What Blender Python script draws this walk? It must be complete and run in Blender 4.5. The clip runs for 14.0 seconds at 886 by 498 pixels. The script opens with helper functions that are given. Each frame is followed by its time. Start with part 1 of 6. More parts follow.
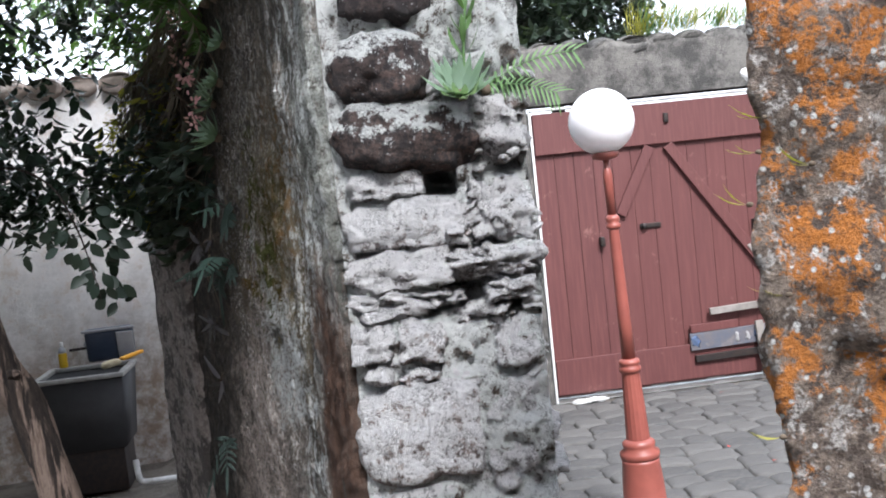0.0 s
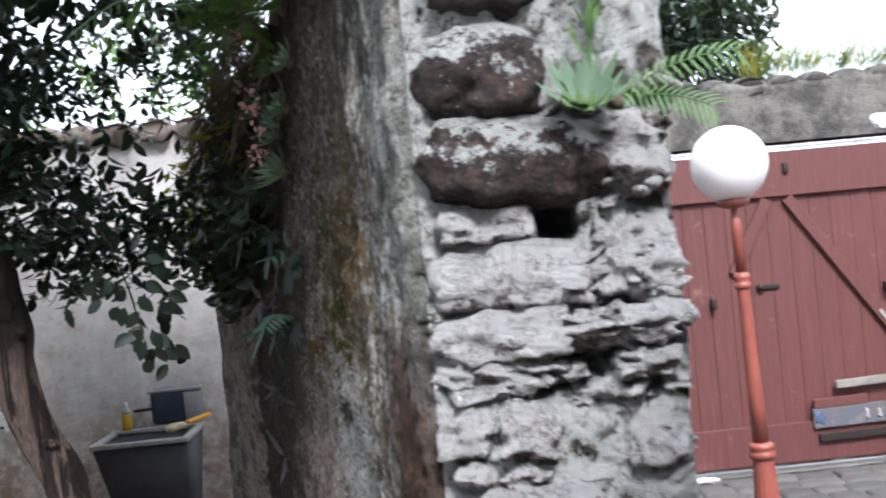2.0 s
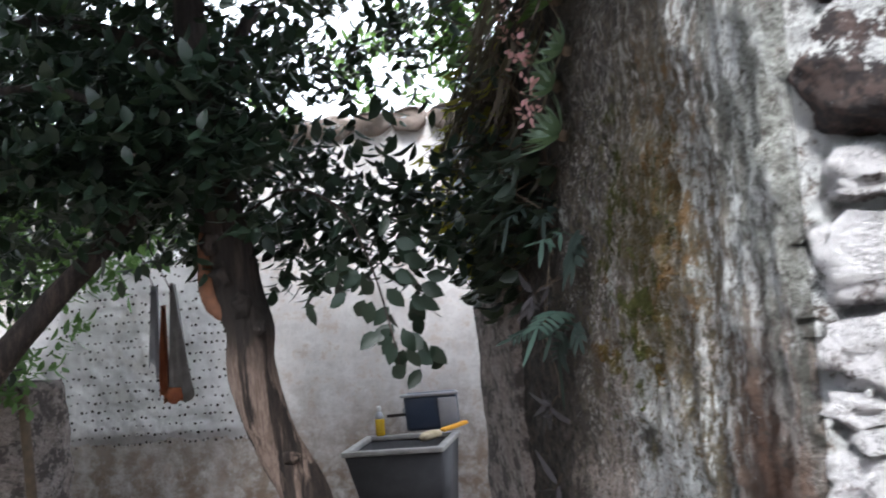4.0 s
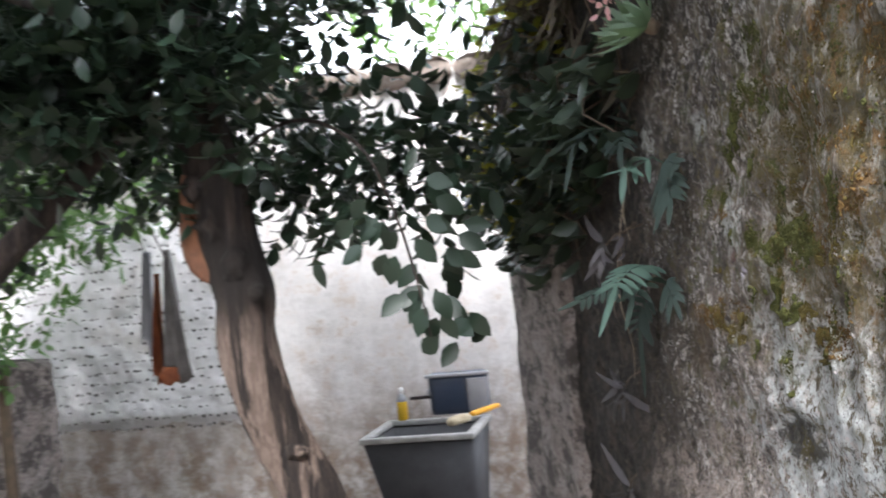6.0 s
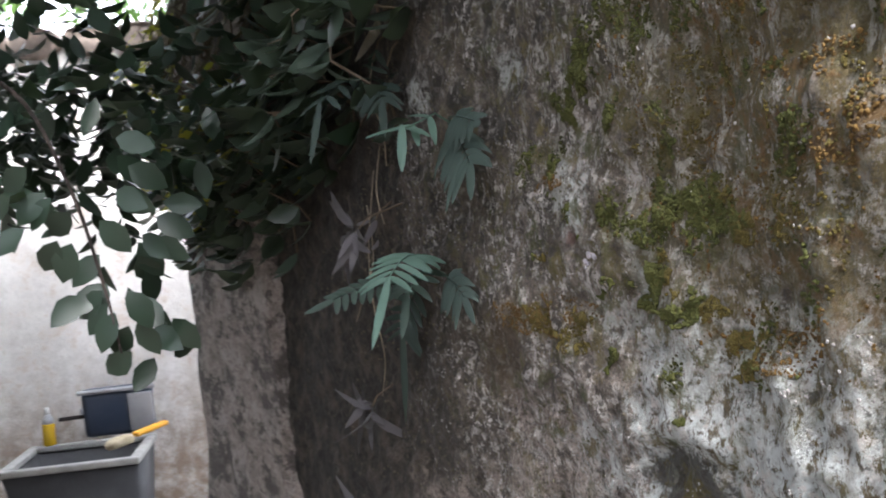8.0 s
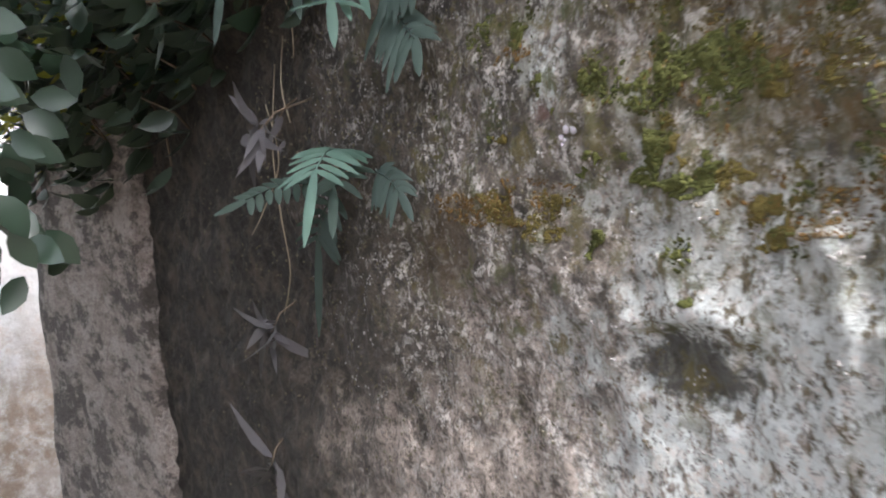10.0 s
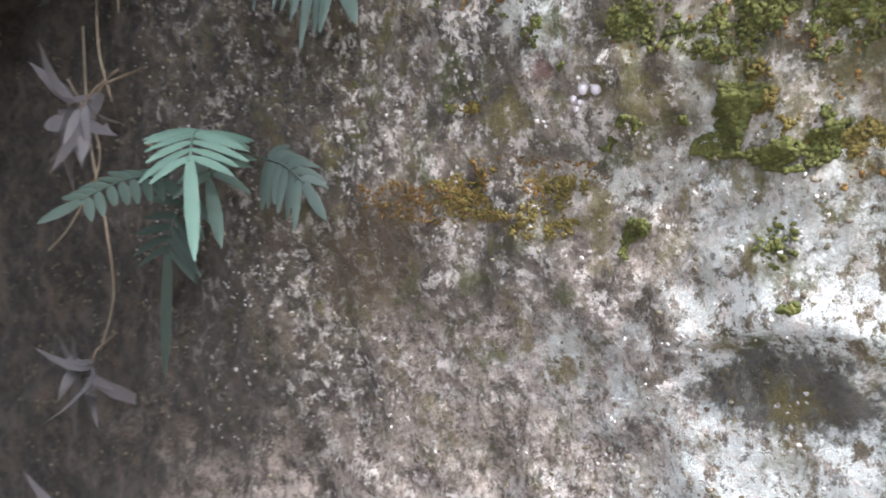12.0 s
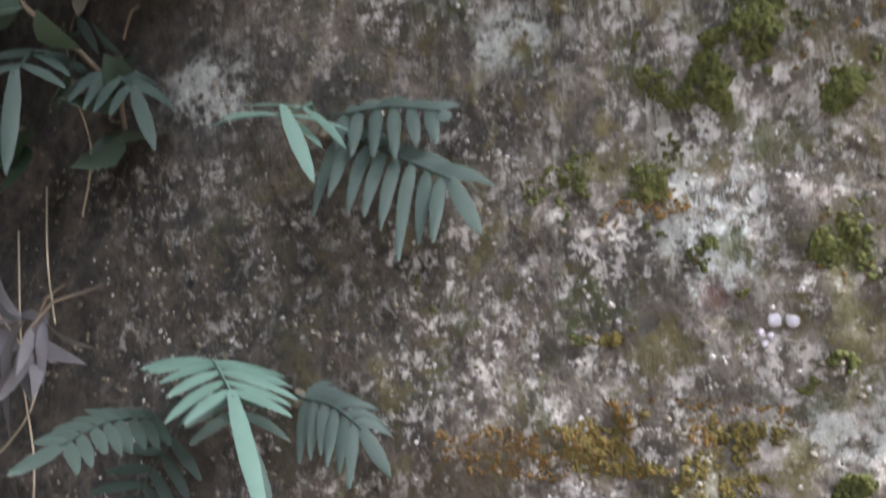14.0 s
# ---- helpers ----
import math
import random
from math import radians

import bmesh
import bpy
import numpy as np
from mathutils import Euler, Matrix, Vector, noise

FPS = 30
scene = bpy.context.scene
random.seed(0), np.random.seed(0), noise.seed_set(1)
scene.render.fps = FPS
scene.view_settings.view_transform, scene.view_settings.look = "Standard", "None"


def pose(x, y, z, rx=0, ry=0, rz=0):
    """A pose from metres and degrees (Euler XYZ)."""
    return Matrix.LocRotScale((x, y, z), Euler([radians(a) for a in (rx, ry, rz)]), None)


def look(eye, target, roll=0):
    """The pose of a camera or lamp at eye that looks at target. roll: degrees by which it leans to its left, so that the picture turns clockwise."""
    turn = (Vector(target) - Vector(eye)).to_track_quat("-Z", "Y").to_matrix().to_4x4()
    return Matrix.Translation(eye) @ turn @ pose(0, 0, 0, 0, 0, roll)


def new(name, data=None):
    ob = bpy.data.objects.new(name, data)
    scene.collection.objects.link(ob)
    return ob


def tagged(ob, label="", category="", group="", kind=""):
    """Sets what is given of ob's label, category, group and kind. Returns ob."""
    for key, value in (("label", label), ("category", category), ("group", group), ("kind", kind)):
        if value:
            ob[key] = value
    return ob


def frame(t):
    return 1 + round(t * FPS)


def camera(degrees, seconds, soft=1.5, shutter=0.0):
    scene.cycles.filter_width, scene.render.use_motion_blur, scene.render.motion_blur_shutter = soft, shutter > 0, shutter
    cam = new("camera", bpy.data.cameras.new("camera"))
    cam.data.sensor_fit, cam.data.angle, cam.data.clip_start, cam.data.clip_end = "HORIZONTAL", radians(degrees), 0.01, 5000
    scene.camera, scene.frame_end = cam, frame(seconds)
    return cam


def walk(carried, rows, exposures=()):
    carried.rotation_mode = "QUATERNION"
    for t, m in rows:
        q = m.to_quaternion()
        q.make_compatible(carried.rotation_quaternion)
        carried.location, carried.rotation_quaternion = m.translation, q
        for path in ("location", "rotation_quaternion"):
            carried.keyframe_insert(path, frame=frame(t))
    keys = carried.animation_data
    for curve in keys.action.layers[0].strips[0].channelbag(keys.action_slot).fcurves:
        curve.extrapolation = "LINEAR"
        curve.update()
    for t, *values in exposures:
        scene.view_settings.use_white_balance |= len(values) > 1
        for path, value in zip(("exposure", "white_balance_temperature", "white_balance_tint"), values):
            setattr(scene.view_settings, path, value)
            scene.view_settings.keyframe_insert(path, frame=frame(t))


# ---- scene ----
cam = camera(45.8, 14.0, 1.8, 0.5)
PATH = [
    (0, (0.33, 0.15, 1.689), (0.185, 2.141, 1.57), -6.0),
    (0.5, (0.309, 0.242, 1.688), (0.19, 2.236, 1.588), -6.6),
    (1, (0.354, 0.388, 1.661), (0.221, 2.382, 1.587), -7.4),
    (1.5, (0.338, 0.588, 1.653), (0.156, 2.579, 1.601), -7.3),
    (2, (0.221, 0.772, 1.656), (-0.071, 2.751, 1.666), -5.3),
    (2.5, (0.134, 0.94, 1.65), (-0.221, 2.908, 1.683), -5.0),
    (3, (0.106, 1.177, 1.612), (-0.348, 3.124, 1.671), -4.7),
    (3.5, (0.051, 1.329, 1.612), (-0.568, 3.23, 1.681), -4.4),
    (3.7, (0.003, 1.362, 1.619), (-0.688, 3.238, 1.69), -5.1),
    (5.8, (-0.299, 1.954, 1.546), (-1.142, 3.768, 1.584), -5.1),
    (6, (-0.361, 2.009, 1.547), (-1.143, 3.849, 1.575), -5.3),
    (6.5, (-0.488, 2.147, 1.545), (-1.092, 4.054, 1.546), -5.1),
    (7, (-0.531, 2.309, 1.526), (-0.944, 4.266, 1.515), -4.8),
    (7.5, (-0.568, 2.408, 1.534), (-0.889, 4.382, 1.514), -5.2),
    (7.7, (-0.605, 2.434, 1.537), (-0.852, 4.419, 1.518), -5.2),
    (9.8, (-0.817, 2.515, 1.474), (-0.639, 4.501, 1.326), -5.3),
    (10, (-0.82, 2.599, 1.468), (-0.634, 4.584, 1.312), -5.4),
    (10.5, (-0.821, 2.721, 1.467), (-0.629, 4.705, 1.305), -5.9),
    (11, (-0.863, 2.781, 1.479), (-0.662, 4.763, 1.31), -6.6),
    (11.5, (-0.949, 2.85, 1.478), (-0.521, 4.794, 1.285), -7.2),
    (12, (-1.004, 2.95, 1.463), (-0.277, 4.803, 1.266), -6.4),
    (12.5, (-1.018, 3.074, 1.445), (-0.202, 4.891, 1.26), -6.8),
    (13, (-1.032, 3.189, 1.453), (-0.145, 4.975, 1.303), -7.3),
    (13.5, (-1.122, 3.247, 1.454), (-0.027, 4.919, 1.529), -5.2),
    (14, (-1.193, 3.25, 1.47), (-0.001, 4.835, 1.725), -4.8),
]
EXPOSURES = [(0.0, 2.2, 6000, 10), (2.0, 2.2, 6000, 10), (3.7, 2.55, 6000, 11), (6.0, 3.45, 6150, 11), (7.7, 3.4, 6150, 11), (10.0, 3.9, 6200, 11), (12.5, 4.52, 6050, 11), (14.0, 4.45, 6050, 11)]
walk(cam, [(t, look(eye, target, roll)) for t, eye, target, roll in PATH], EXPOSURES)

# ---- light ----
world = bpy.data.worlds.new("overcast_sky")
scene.world = world
world.use_nodes = True
wn, wl = world.node_tree.nodes, world.node_tree.links
sky = wn.new("ShaderNodeTexSky")
sky.sky_type, sky.sun_disc = "NISHITA", False
sky.sun_elevation, sky.sun_rotation = radians(48.7), radians(159.6)
sky.air_density, sky.dust_density, sky.ozone_density = 1.0, 6.0, 0.6
wn["Background"].inputs[1].default_value = 0.09
cloud = wn.new("ShaderNodeMix")
cloud.data_type = "RGBA"
cloud.inputs[0].default_value, cloud.inputs[7].default_value = 0.8, (7.4, 7.7, 8.2, 1)
wl.new(sky.outputs[0], cloud.inputs[6])
wl.new(cloud.outputs[2], wn["Background"].inputs[0])
sun = new("sun", bpy.data.lights.new("sun", "SUN"))
sun.data.energy, sun.data.angle, sun.data.color = 1.5, radians(12), (1.0, 0.98, 0.95)
sun.matrix_world = look((2.6, -4.5, 9.3), (0.0, 2.5, 0.8))


# ---- materials ----
class Mat:
    """A small builder for node materials in object coordinates."""

    def __init__(self, name, rough=0.85, metal=0.0):
        self.m = bpy.data.materials.new(name)
        self.m.use_nodes = True
        self.t = self.m.node_tree
        self.b = self.t.nodes["Principled BSDF"]
        self.b.inputs["Roughness"].default_value = rough
        self.b.inputs["Metallic"].default_value = metal
        self.co = self.t.nodes.new("ShaderNodeTexCoord").outputs["Object"]

    def link(self, a, b):
        self.t.links.new(a, b)

    def scaled(self, sx, sy, sz, at=(0, 0, 0)):
        n = self.t.nodes.new("ShaderNodeMapping")
        n.inputs["Scale"].default_value = (sx, sy, sz)
        n.inputs["Location"].default_value = at
        self.link(self.co, n.inputs[0])
        return n.outputs[0]

    def noise(self, scale, detail=6, rough=0.6, co=None, distort=0.0):
        n = self.t.nodes.new("ShaderNodeTexNoise")
        n.inputs["Scale"].default_value, n.inputs["Detail"].default_value = scale, detail
        n.inputs["Roughness"].default_value, n.inputs["Distortion"].default_value = rough, distort
        self.link(co or self.co, n.inputs["Vector"])
        return n.outputs[0]

    def voronoi(self, scale, co=None, feature="F1", out=0):
        n = self.t.nodes.new("ShaderNodeTexVoronoi")
        n.feature = feature
        n.inputs["Scale"].default_value = scale
        self.link(co or self.co, n.inputs["Vector"])
        return n.outputs[out]

    def step(self, v, lo, hi):
        n = self.t.nodes.new("ShaderNodeMapRange")
        n.interpolation_type = "SMOOTHSTEP"
        n.inputs[1].default_value, n.inputs[2].default_value = lo, hi
        self.link(v, n.inputs[0])
        return n.outputs[0]

    def math(self, op, a, b):
        n = self.t.nodes.new("ShaderNodeMath")
        n.operation = op
        for i, v in enumerate((a, b)):
            if isinstance(v, (int, float)):
                n.inputs[i].default_value = v
            else:
                self.link(v, n.inputs[i])
        return n.outputs[0]

    def mix(self, f, a, b):
        n = self.t.nodes.new("ShaderNodeMix")
        n.data_type = "RGBA"
        for i, v in ((0, f), (6, a), (7, b)):
            if isinstance(v, (int, float)):
                n.inputs[i].default_value = v
            elif isinstance(v, tuple):
                n.inputs[i].default_value = (*v, 1)
            else:
                self.link(v, n.inputs[i])
        return n.outputs[2]

    def near(self, x, z, rx, rz, soft=0.5, wobble=None):
        """1 within an oval stain round (x, z) of the object's own plane, its edge broken by wobble."""
        n = self.t.nodes.new("ShaderNodeVectorMath")
        n.operation = "LENGTH"
        self.link(self.scaled(1 / rx, 0, 1 / rz, (-x / rx, 0, -z / rz)), n.inputs[0])
        v = n.outputs["Value"]
        if wobble is not None:
            v = self.math("ADD", v, self.math("MULTIPLY", self.math("SUBTRACT", wobble, 0.5), 3.2))
        n2 = self.t.nodes.new("ShaderNodeMapRange")
        n2.interpolation_type = "SMOOTHSTEP"
        n2.inputs[1].default_value, n2.inputs[2].default_value = 1.0 + soft, 1.0 - soft
        n2.inputs[3].default_value, n2.inputs[4].default_value = 0.0, 1.0
        self.link(v, n2.inputs[0])
        return n2.outputs[0]

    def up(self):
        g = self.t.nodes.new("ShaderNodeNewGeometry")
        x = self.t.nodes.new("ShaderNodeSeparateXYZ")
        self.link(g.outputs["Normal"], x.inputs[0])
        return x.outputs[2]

    def random(self):
        return self.t.nodes.new("ShaderNodeObjectInfo").outputs["Random"]

    def island(self):
        return self.t.nodes.new("ShaderNodeNewGeometry").outputs["Random Per Island"]

    def bump(self, h, strength=0.5, dist=0.02):
        n = self.t.nodes.new("ShaderNodeBump")
        n.inputs["Strength"].default_value, n.inputs["Distance"].default_value = strength, dist
        self.link(h, n.inputs["Height"])
        self.link(n.outputs[0], self.b.inputs["Normal"])

    def colour(self, c):
        if isinstance(c, tuple):
            self.b.inputs["Base Color"].default_value = (*c, 1)
        else:
            self.link(c, self.b.inputs["Base Color"])
        return self

    def rough(self, v):
        self.link(v, self.b.inputs["Roughness"])


def varied(name, a, b, scale=8.0, rough=0.8, metal=0.0, bump=0.2, dist=0.005, c=None):
    """A plain material of two tones, grain and, if c is given, a third tone in blotches."""
    m = Mat(name, rough, metal)
    col = m.mix(m.step(m.noise(scale), 0.35, 0.65), a, b)
    if c:
        col = m.mix(m.step(m.noise(scale * 0.4, 8, 0.7), 0.52, 0.66), col, c)
    m.colour(m.mix(m.math("MULTIPLY", m.noise(scale * 9), 0.35), col, tuple(0.6 * v for v in a)))
    m.bump(m.noise(scale * 6, 8, 0.7), bump, dist)
    return m.m


def wall_face_material():
    """Old plaster: x runs along the wall from its broken end, z up."""
    m = Mat("weathered_plaster_with_moss", 0.92)
    broad, fine, grain = m.noise(5, 8, 0.65), m.noise(34, 8, 0.75), m.noise(120, 5, 0.75)
    streak = m.noise(1.0, 8, 0.65, m.scaled(24, 24, 3.0))
    drip = m.noise(1.0, 9, 0.75, m.scaled(62, 62, 46))
    blot, wob = m.noise(13, 9, 0.75), m.noise(9, 10, 0.75)
    col = m.mix(m.step(broad, 0.38, 0.62), (0.18, 0.145, 0.118), (0.34, 0.285, 0.24))
    col = m.mix(m.step(fine, 0.40, 0.62), (0.10, 0.08, 0.065), col)
    pale = m.near(1.35, 0.95, 0.6, 0.36, 0.8, m.noise(3, 8, 0.7))
    col = m.mix(m.math("MULTIPLY", pale, m.step(fine, 0.38, 0.54)), col, (0.50, 0.41, 0.36))
    # darker mottled brown: the far stretch under the creeper, and a run below the fern
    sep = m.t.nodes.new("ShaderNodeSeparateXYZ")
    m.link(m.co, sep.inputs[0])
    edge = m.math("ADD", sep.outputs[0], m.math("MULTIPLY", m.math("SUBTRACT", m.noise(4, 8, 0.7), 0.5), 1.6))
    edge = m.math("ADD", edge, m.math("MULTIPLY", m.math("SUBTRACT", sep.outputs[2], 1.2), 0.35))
    lump = m.noise(27, 7, 0.72)
    dry = m.step(edge, 1.75, 1.15)
    col = m.mix(m.math("MULTIPLY", m.math("MULTIPLY", m.step(lump, 0.52, 0.60), dry), 0.75), col, (0.54, 0.445, 0.395))
    col = m.mix(m.math("MULTIPLY", m.step(m.noise(19, 8, 0.75), 0.54, 0.63), 0.7), col, (0.075, 0.062, 0.05))
    brown_mottle = m.mix(m.step(m.noise(17, 9, 0.78), 0.44, 0.58), (0.022, 0.017, 0.012), (0.125, 0.098, 0.07))
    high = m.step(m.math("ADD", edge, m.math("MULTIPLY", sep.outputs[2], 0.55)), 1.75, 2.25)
    col = m.mix(m.math("MULTIPLY", high, 0.9), col, brown_mottle)
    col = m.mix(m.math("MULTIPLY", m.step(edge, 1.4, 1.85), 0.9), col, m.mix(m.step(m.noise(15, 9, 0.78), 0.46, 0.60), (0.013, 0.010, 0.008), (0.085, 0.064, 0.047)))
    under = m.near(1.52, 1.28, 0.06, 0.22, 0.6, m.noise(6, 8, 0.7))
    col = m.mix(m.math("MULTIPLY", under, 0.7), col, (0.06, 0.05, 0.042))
    # the weathered end: dark green-grey with olive, then rust below
    end = m.near(0.2, 1.4, 0.42, 1.5, 0.4, streak)
    col = m.mix(m.math("MULTIPLY", end, m.step(streak, 0.38, 0.58)), col, (0.085, 0.085, 0.07))
    cap = m.math("MULTIPLY", m.near(0.08, 1.9, 0.12, 0.36, 0.5, wob), m.step(fine, 0.38, 0.5))
    col = m.mix(m.math("MULTIPLY", cap, 0.85), col, (0.43, 0.445, 0.40))
    olive = m.math("MULTIPLY", m.near(0.55, 1.5, 0.27, 0.42, 0.7, streak), m.step(streak, 0.28, 0.48))
    col = m.mix(olive, col, (0.135, 0.098, 0.034))
    col = m.mix(m.math("MULTIPLY", m.step(grain, 0.48, 0.62), 0.65), col, (0.05, 0.042, 0.035))
    # grey-white lichen crust
    runs = m.math("MULTIPLY", m.step(drip, 0.40, 0.52), m.math("MAXIMUM", m.near(0.22, 1.75, 0.2, 0.6, 0.6, streak), m.near(0.36, 0.95, 0.14, 0.5, 0.6, streak)))
    runs = m.math("MULTIPLY", runs, m.step(m.noise(1.0, 9, 0.75, m.scaled(34, 34, 9)), 0.47, 0.56))
    crust = m.math("MAXIMUM", m.near(0.70, 1.2, 0.27, 0.23, 0.3, wob), m.math("MULTIPLY", m.near(1.0, 1.57, 0.035, 0.05, 0.3, m.noise(14, 10, 0.8)), m.step(drip, 0.46, 0.54)))
    crust = m.math("MAXIMUM", runs, m.math("MULTIPLY", crust, m.step(drip, 0.43, 0.50)))
    col = m.mix(crust, col, (0.74, 0.76, 0.745))
    speck = m.math("MULTIPLY", m.step(m.noise(62, 8, 0.78), 0.50, 0.58), m.step(blot, 0.40, 0.56))
    col = m.mix(m.math("MULTIPLY", speck, m.near(0.88, 1.35, 0.5, 0.75, 0.6, m.noise(5, 6, 0.6))), col, (0.74, 0.68, 0.64))
    rust = m.math("MULTIPLY", m.near(0.13, 0.95, 0.16, 0.5, 0.35, m.math("ADD", m.math("MULTIPLY", streak, 0.35), 0.32)), m.step(m.noise(1.0, 8, 0.65, m.scaled(30, 30, 2.0)), 0.30, 0.44))
    col = m.mix(rust, col, (0.105, 0.05, 0.028))
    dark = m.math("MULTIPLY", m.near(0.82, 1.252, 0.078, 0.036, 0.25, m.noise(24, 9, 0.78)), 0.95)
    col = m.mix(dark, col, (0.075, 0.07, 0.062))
    # holes too small for the mesh: their dark inside is painted on
    for hx, hz, hr in ((1.48, 1.58, 0.007), (1.44, 1.625, 0.008), (0.62, 1.45, 0.009)):
        col = m.mix(m.near(hx, hz, hr, hr * 0.8, 0.3, fine), col, (0.015, 0.012, 0.01))
    for px, pz, rx, rz in ((1.03, 1.57, 0.022, 0.035), (1.15, 1.74, 0.035, 0.02), (1.45, 1.76, 0.05, 0.03), (0.86, 1.50, 0.02, 0.03), (0.93, 1.42, 0.05, 0.02)):
        col = m.mix(m.math("MULTIPLY", m.near(px, pz, rx, rz, 0.5, m.noise(16, 9, 0.75)), m.step(fine, 0.42, 0.54)), col, (0.47, 0.47, 0.44))
    stain = m.near(1.25, 1.35, 0.075, 0.06, 0.7, m.noise(7, 8, 0.7))
    col = m.mix(m.math("MULTIPLY", stain, 0.75), col, (0.085, 0.055, 0.025))
    col = m.mix(m.math("MULTIPLY", m.near(1.008, 1.514, 0.012, 0.01, 0.5, fine), 0.8), col, (0.10, 0.045, 0.035))
    ridge = m.math("MULTIPLY", m.step(m.noise(1.0, 8, 0.72, m.scaled(52, 52, 13)), 0.52, 0.60), m.near(0.72, 1.85, 0.42, 0.42, 0.6, wob))
    col = m.mix(m.math("MULTIPLY", ridge, 0.8), col, (0.50, 0.47, 0.42))
    soot = m.math("MULTIPLY", m.step(m.noise(90, 6, 0.8), 0.545, 0.585), m.step(m.noise(23, 7, 0.75), 0.40, 0.55))
    col = m.mix(m.math("MULTIPLY", soot, 0.75), col, (0.045, 0.038, 0.03))
    # moss and lichen stains
    moss = m.math("MULTIPLY", m.near(0.95, 1.56, 0.42, 0.4, 0.6, wob), m.step(m.noise(20, 9, 0.75), 0.50, 0.60))
    col = m.mix(m.math("MULTIPLY", moss, 0.8), col, m.mix(m.step(m.noise(11), 0.4, 0.6), (0.075, 0.085, 0.022), (0.16, 0.125, 0.035)))
    weed = m.math("MULTIPLY", m.near(0.68, 1.66, 0.24, 0.34, 0.6, wob), m.step(m.noise(26, 9, 0.78), 0.46, 0.56))
    col = m.mix(m.math("MULTIPLY", weed, 0.6), col, m.mix(m.step(m.noise(17), 0.4, 0.6), (0.045, 0.048, 0.018), (0.13, 0.10, 0.028)))
    orange = m.math("MULTIPLY", m.near(0.52, 1.72, 0.22, 0.3, 0.5, wob), m.step(m.noise(24, 9, 0.75), 0.5, 0.6))
    col = m.mix(orange, col, (0.17, 0.095, 0.03))
    m.colour(col)
    m.bump(m.math("ADD", m.math("ADD", m.math("MULTIPLY", fine, 1.4), m.math("MULTIPLY", lump, 2.0)), m.math("ADD", grain, m.math("MULTIPLY", drip, 1.2))), 1.0, 0.022)
    return m.m


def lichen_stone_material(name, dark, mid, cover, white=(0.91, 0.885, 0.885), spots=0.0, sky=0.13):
    """Stone with dark pits and crisp white lichen, thicker skyward, which also paints in top light."""
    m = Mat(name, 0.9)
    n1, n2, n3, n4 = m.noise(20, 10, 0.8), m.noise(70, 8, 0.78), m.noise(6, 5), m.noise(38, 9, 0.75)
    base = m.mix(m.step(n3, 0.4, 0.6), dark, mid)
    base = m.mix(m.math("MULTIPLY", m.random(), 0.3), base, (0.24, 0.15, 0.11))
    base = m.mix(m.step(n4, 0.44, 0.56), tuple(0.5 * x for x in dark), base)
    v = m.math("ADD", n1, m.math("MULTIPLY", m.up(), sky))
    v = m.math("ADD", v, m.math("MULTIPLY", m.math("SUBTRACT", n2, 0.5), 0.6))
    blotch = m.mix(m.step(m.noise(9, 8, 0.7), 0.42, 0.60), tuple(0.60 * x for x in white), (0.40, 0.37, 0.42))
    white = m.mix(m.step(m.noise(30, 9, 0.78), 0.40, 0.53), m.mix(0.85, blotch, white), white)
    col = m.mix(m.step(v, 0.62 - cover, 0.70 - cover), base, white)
    pit = m.math("MULTIPLY", m.step(m.noise(42, 9, 0.8), 0.55, 0.585), m.step(m.noise(8, 6, 0.7), 0.42, 0.58))
    col = m.mix(m.math("MULTIPLY", pit, 0.65), col, tuple(0.35 * x for x in dark))
    for size, wide in ((13, 0.012), (31, 0.016)):
        line = m.step(m.math("ABSOLUTE", m.math("SUBTRACT", m.noise(size, 7, 0.7), 0.5), 0.0), wide, wide * 0.4)
        line = m.math("MULTIPLY", line, m.step(m.noise(size * 0.6, 4, 0.6), 0.48, 0.56))
        col = m.mix(m.math("MULTIPLY", line, 0.7), col, tuple(0.3 * x for x in dark))
    if spots:
        dots = m.step(m.math("ADD", m.voronoi(70), m.math("MULTIPLY", m.noise(24, 8, 0.8), 1.3)), 0.80, 0.68)
        col = m.mix(m.math("MULTIPLY", dots, spots), col, (0.72, 0.71, 0.69))
    m.colour(col)
    m.bump(m.math("ADD", m.math("MULTIPLY", n4, 2.0), m.math("ADD", m.math("MULTIPLY", n2, 1.6), n1)), 1.0, 0.05)
    return m.m


def orange_lichen_material():
    m = Mat("dark_stone_with_orange_lichen", 0.92)
    n1, n2, n3 = m.noise(9, 10, 0.75), m.noise(30, 9, 0.75), m.noise(110, 4, 0.7)
    col = m.mix(m.step(n2, 0.4, 0.62), (0.085, 0.06, 0.046), (0.31, 0.24, 0.19))
    col = m.mix(m.math("MULTIPLY", m.step(m.noise(38, 9, 0.78), 0.52, 0.6), m.step(n1, 0.35, 0.5)), col, (0.58, 0.54, 0.51))
    col = m.mix(m.math("MULTIPLY", m.step(n1, 0.505, 0.565), m.step(n2, 0.43, 0.5)), col, (0.52, 0.18, 0.026))
    spots = m.step(m.math("ADD", m.voronoi(48), m.math("MULTIPLY", m.noise(30), 0.5)), 0.46, 0.36)
    col = m.mix(spots, col, (0.66, 0.65, 0.63))
    col = m.mix(m.math("MULTIPLY", m.step(n3, 0.52, 0.66), 0.6), col, (0.045, 0.035, 0.03))
    m.colour(col)
    m.bump(m.math("ADD", m.math("MULTIPLY", n2, 1.6), n3), 1.0, 0.03)
    return m.m


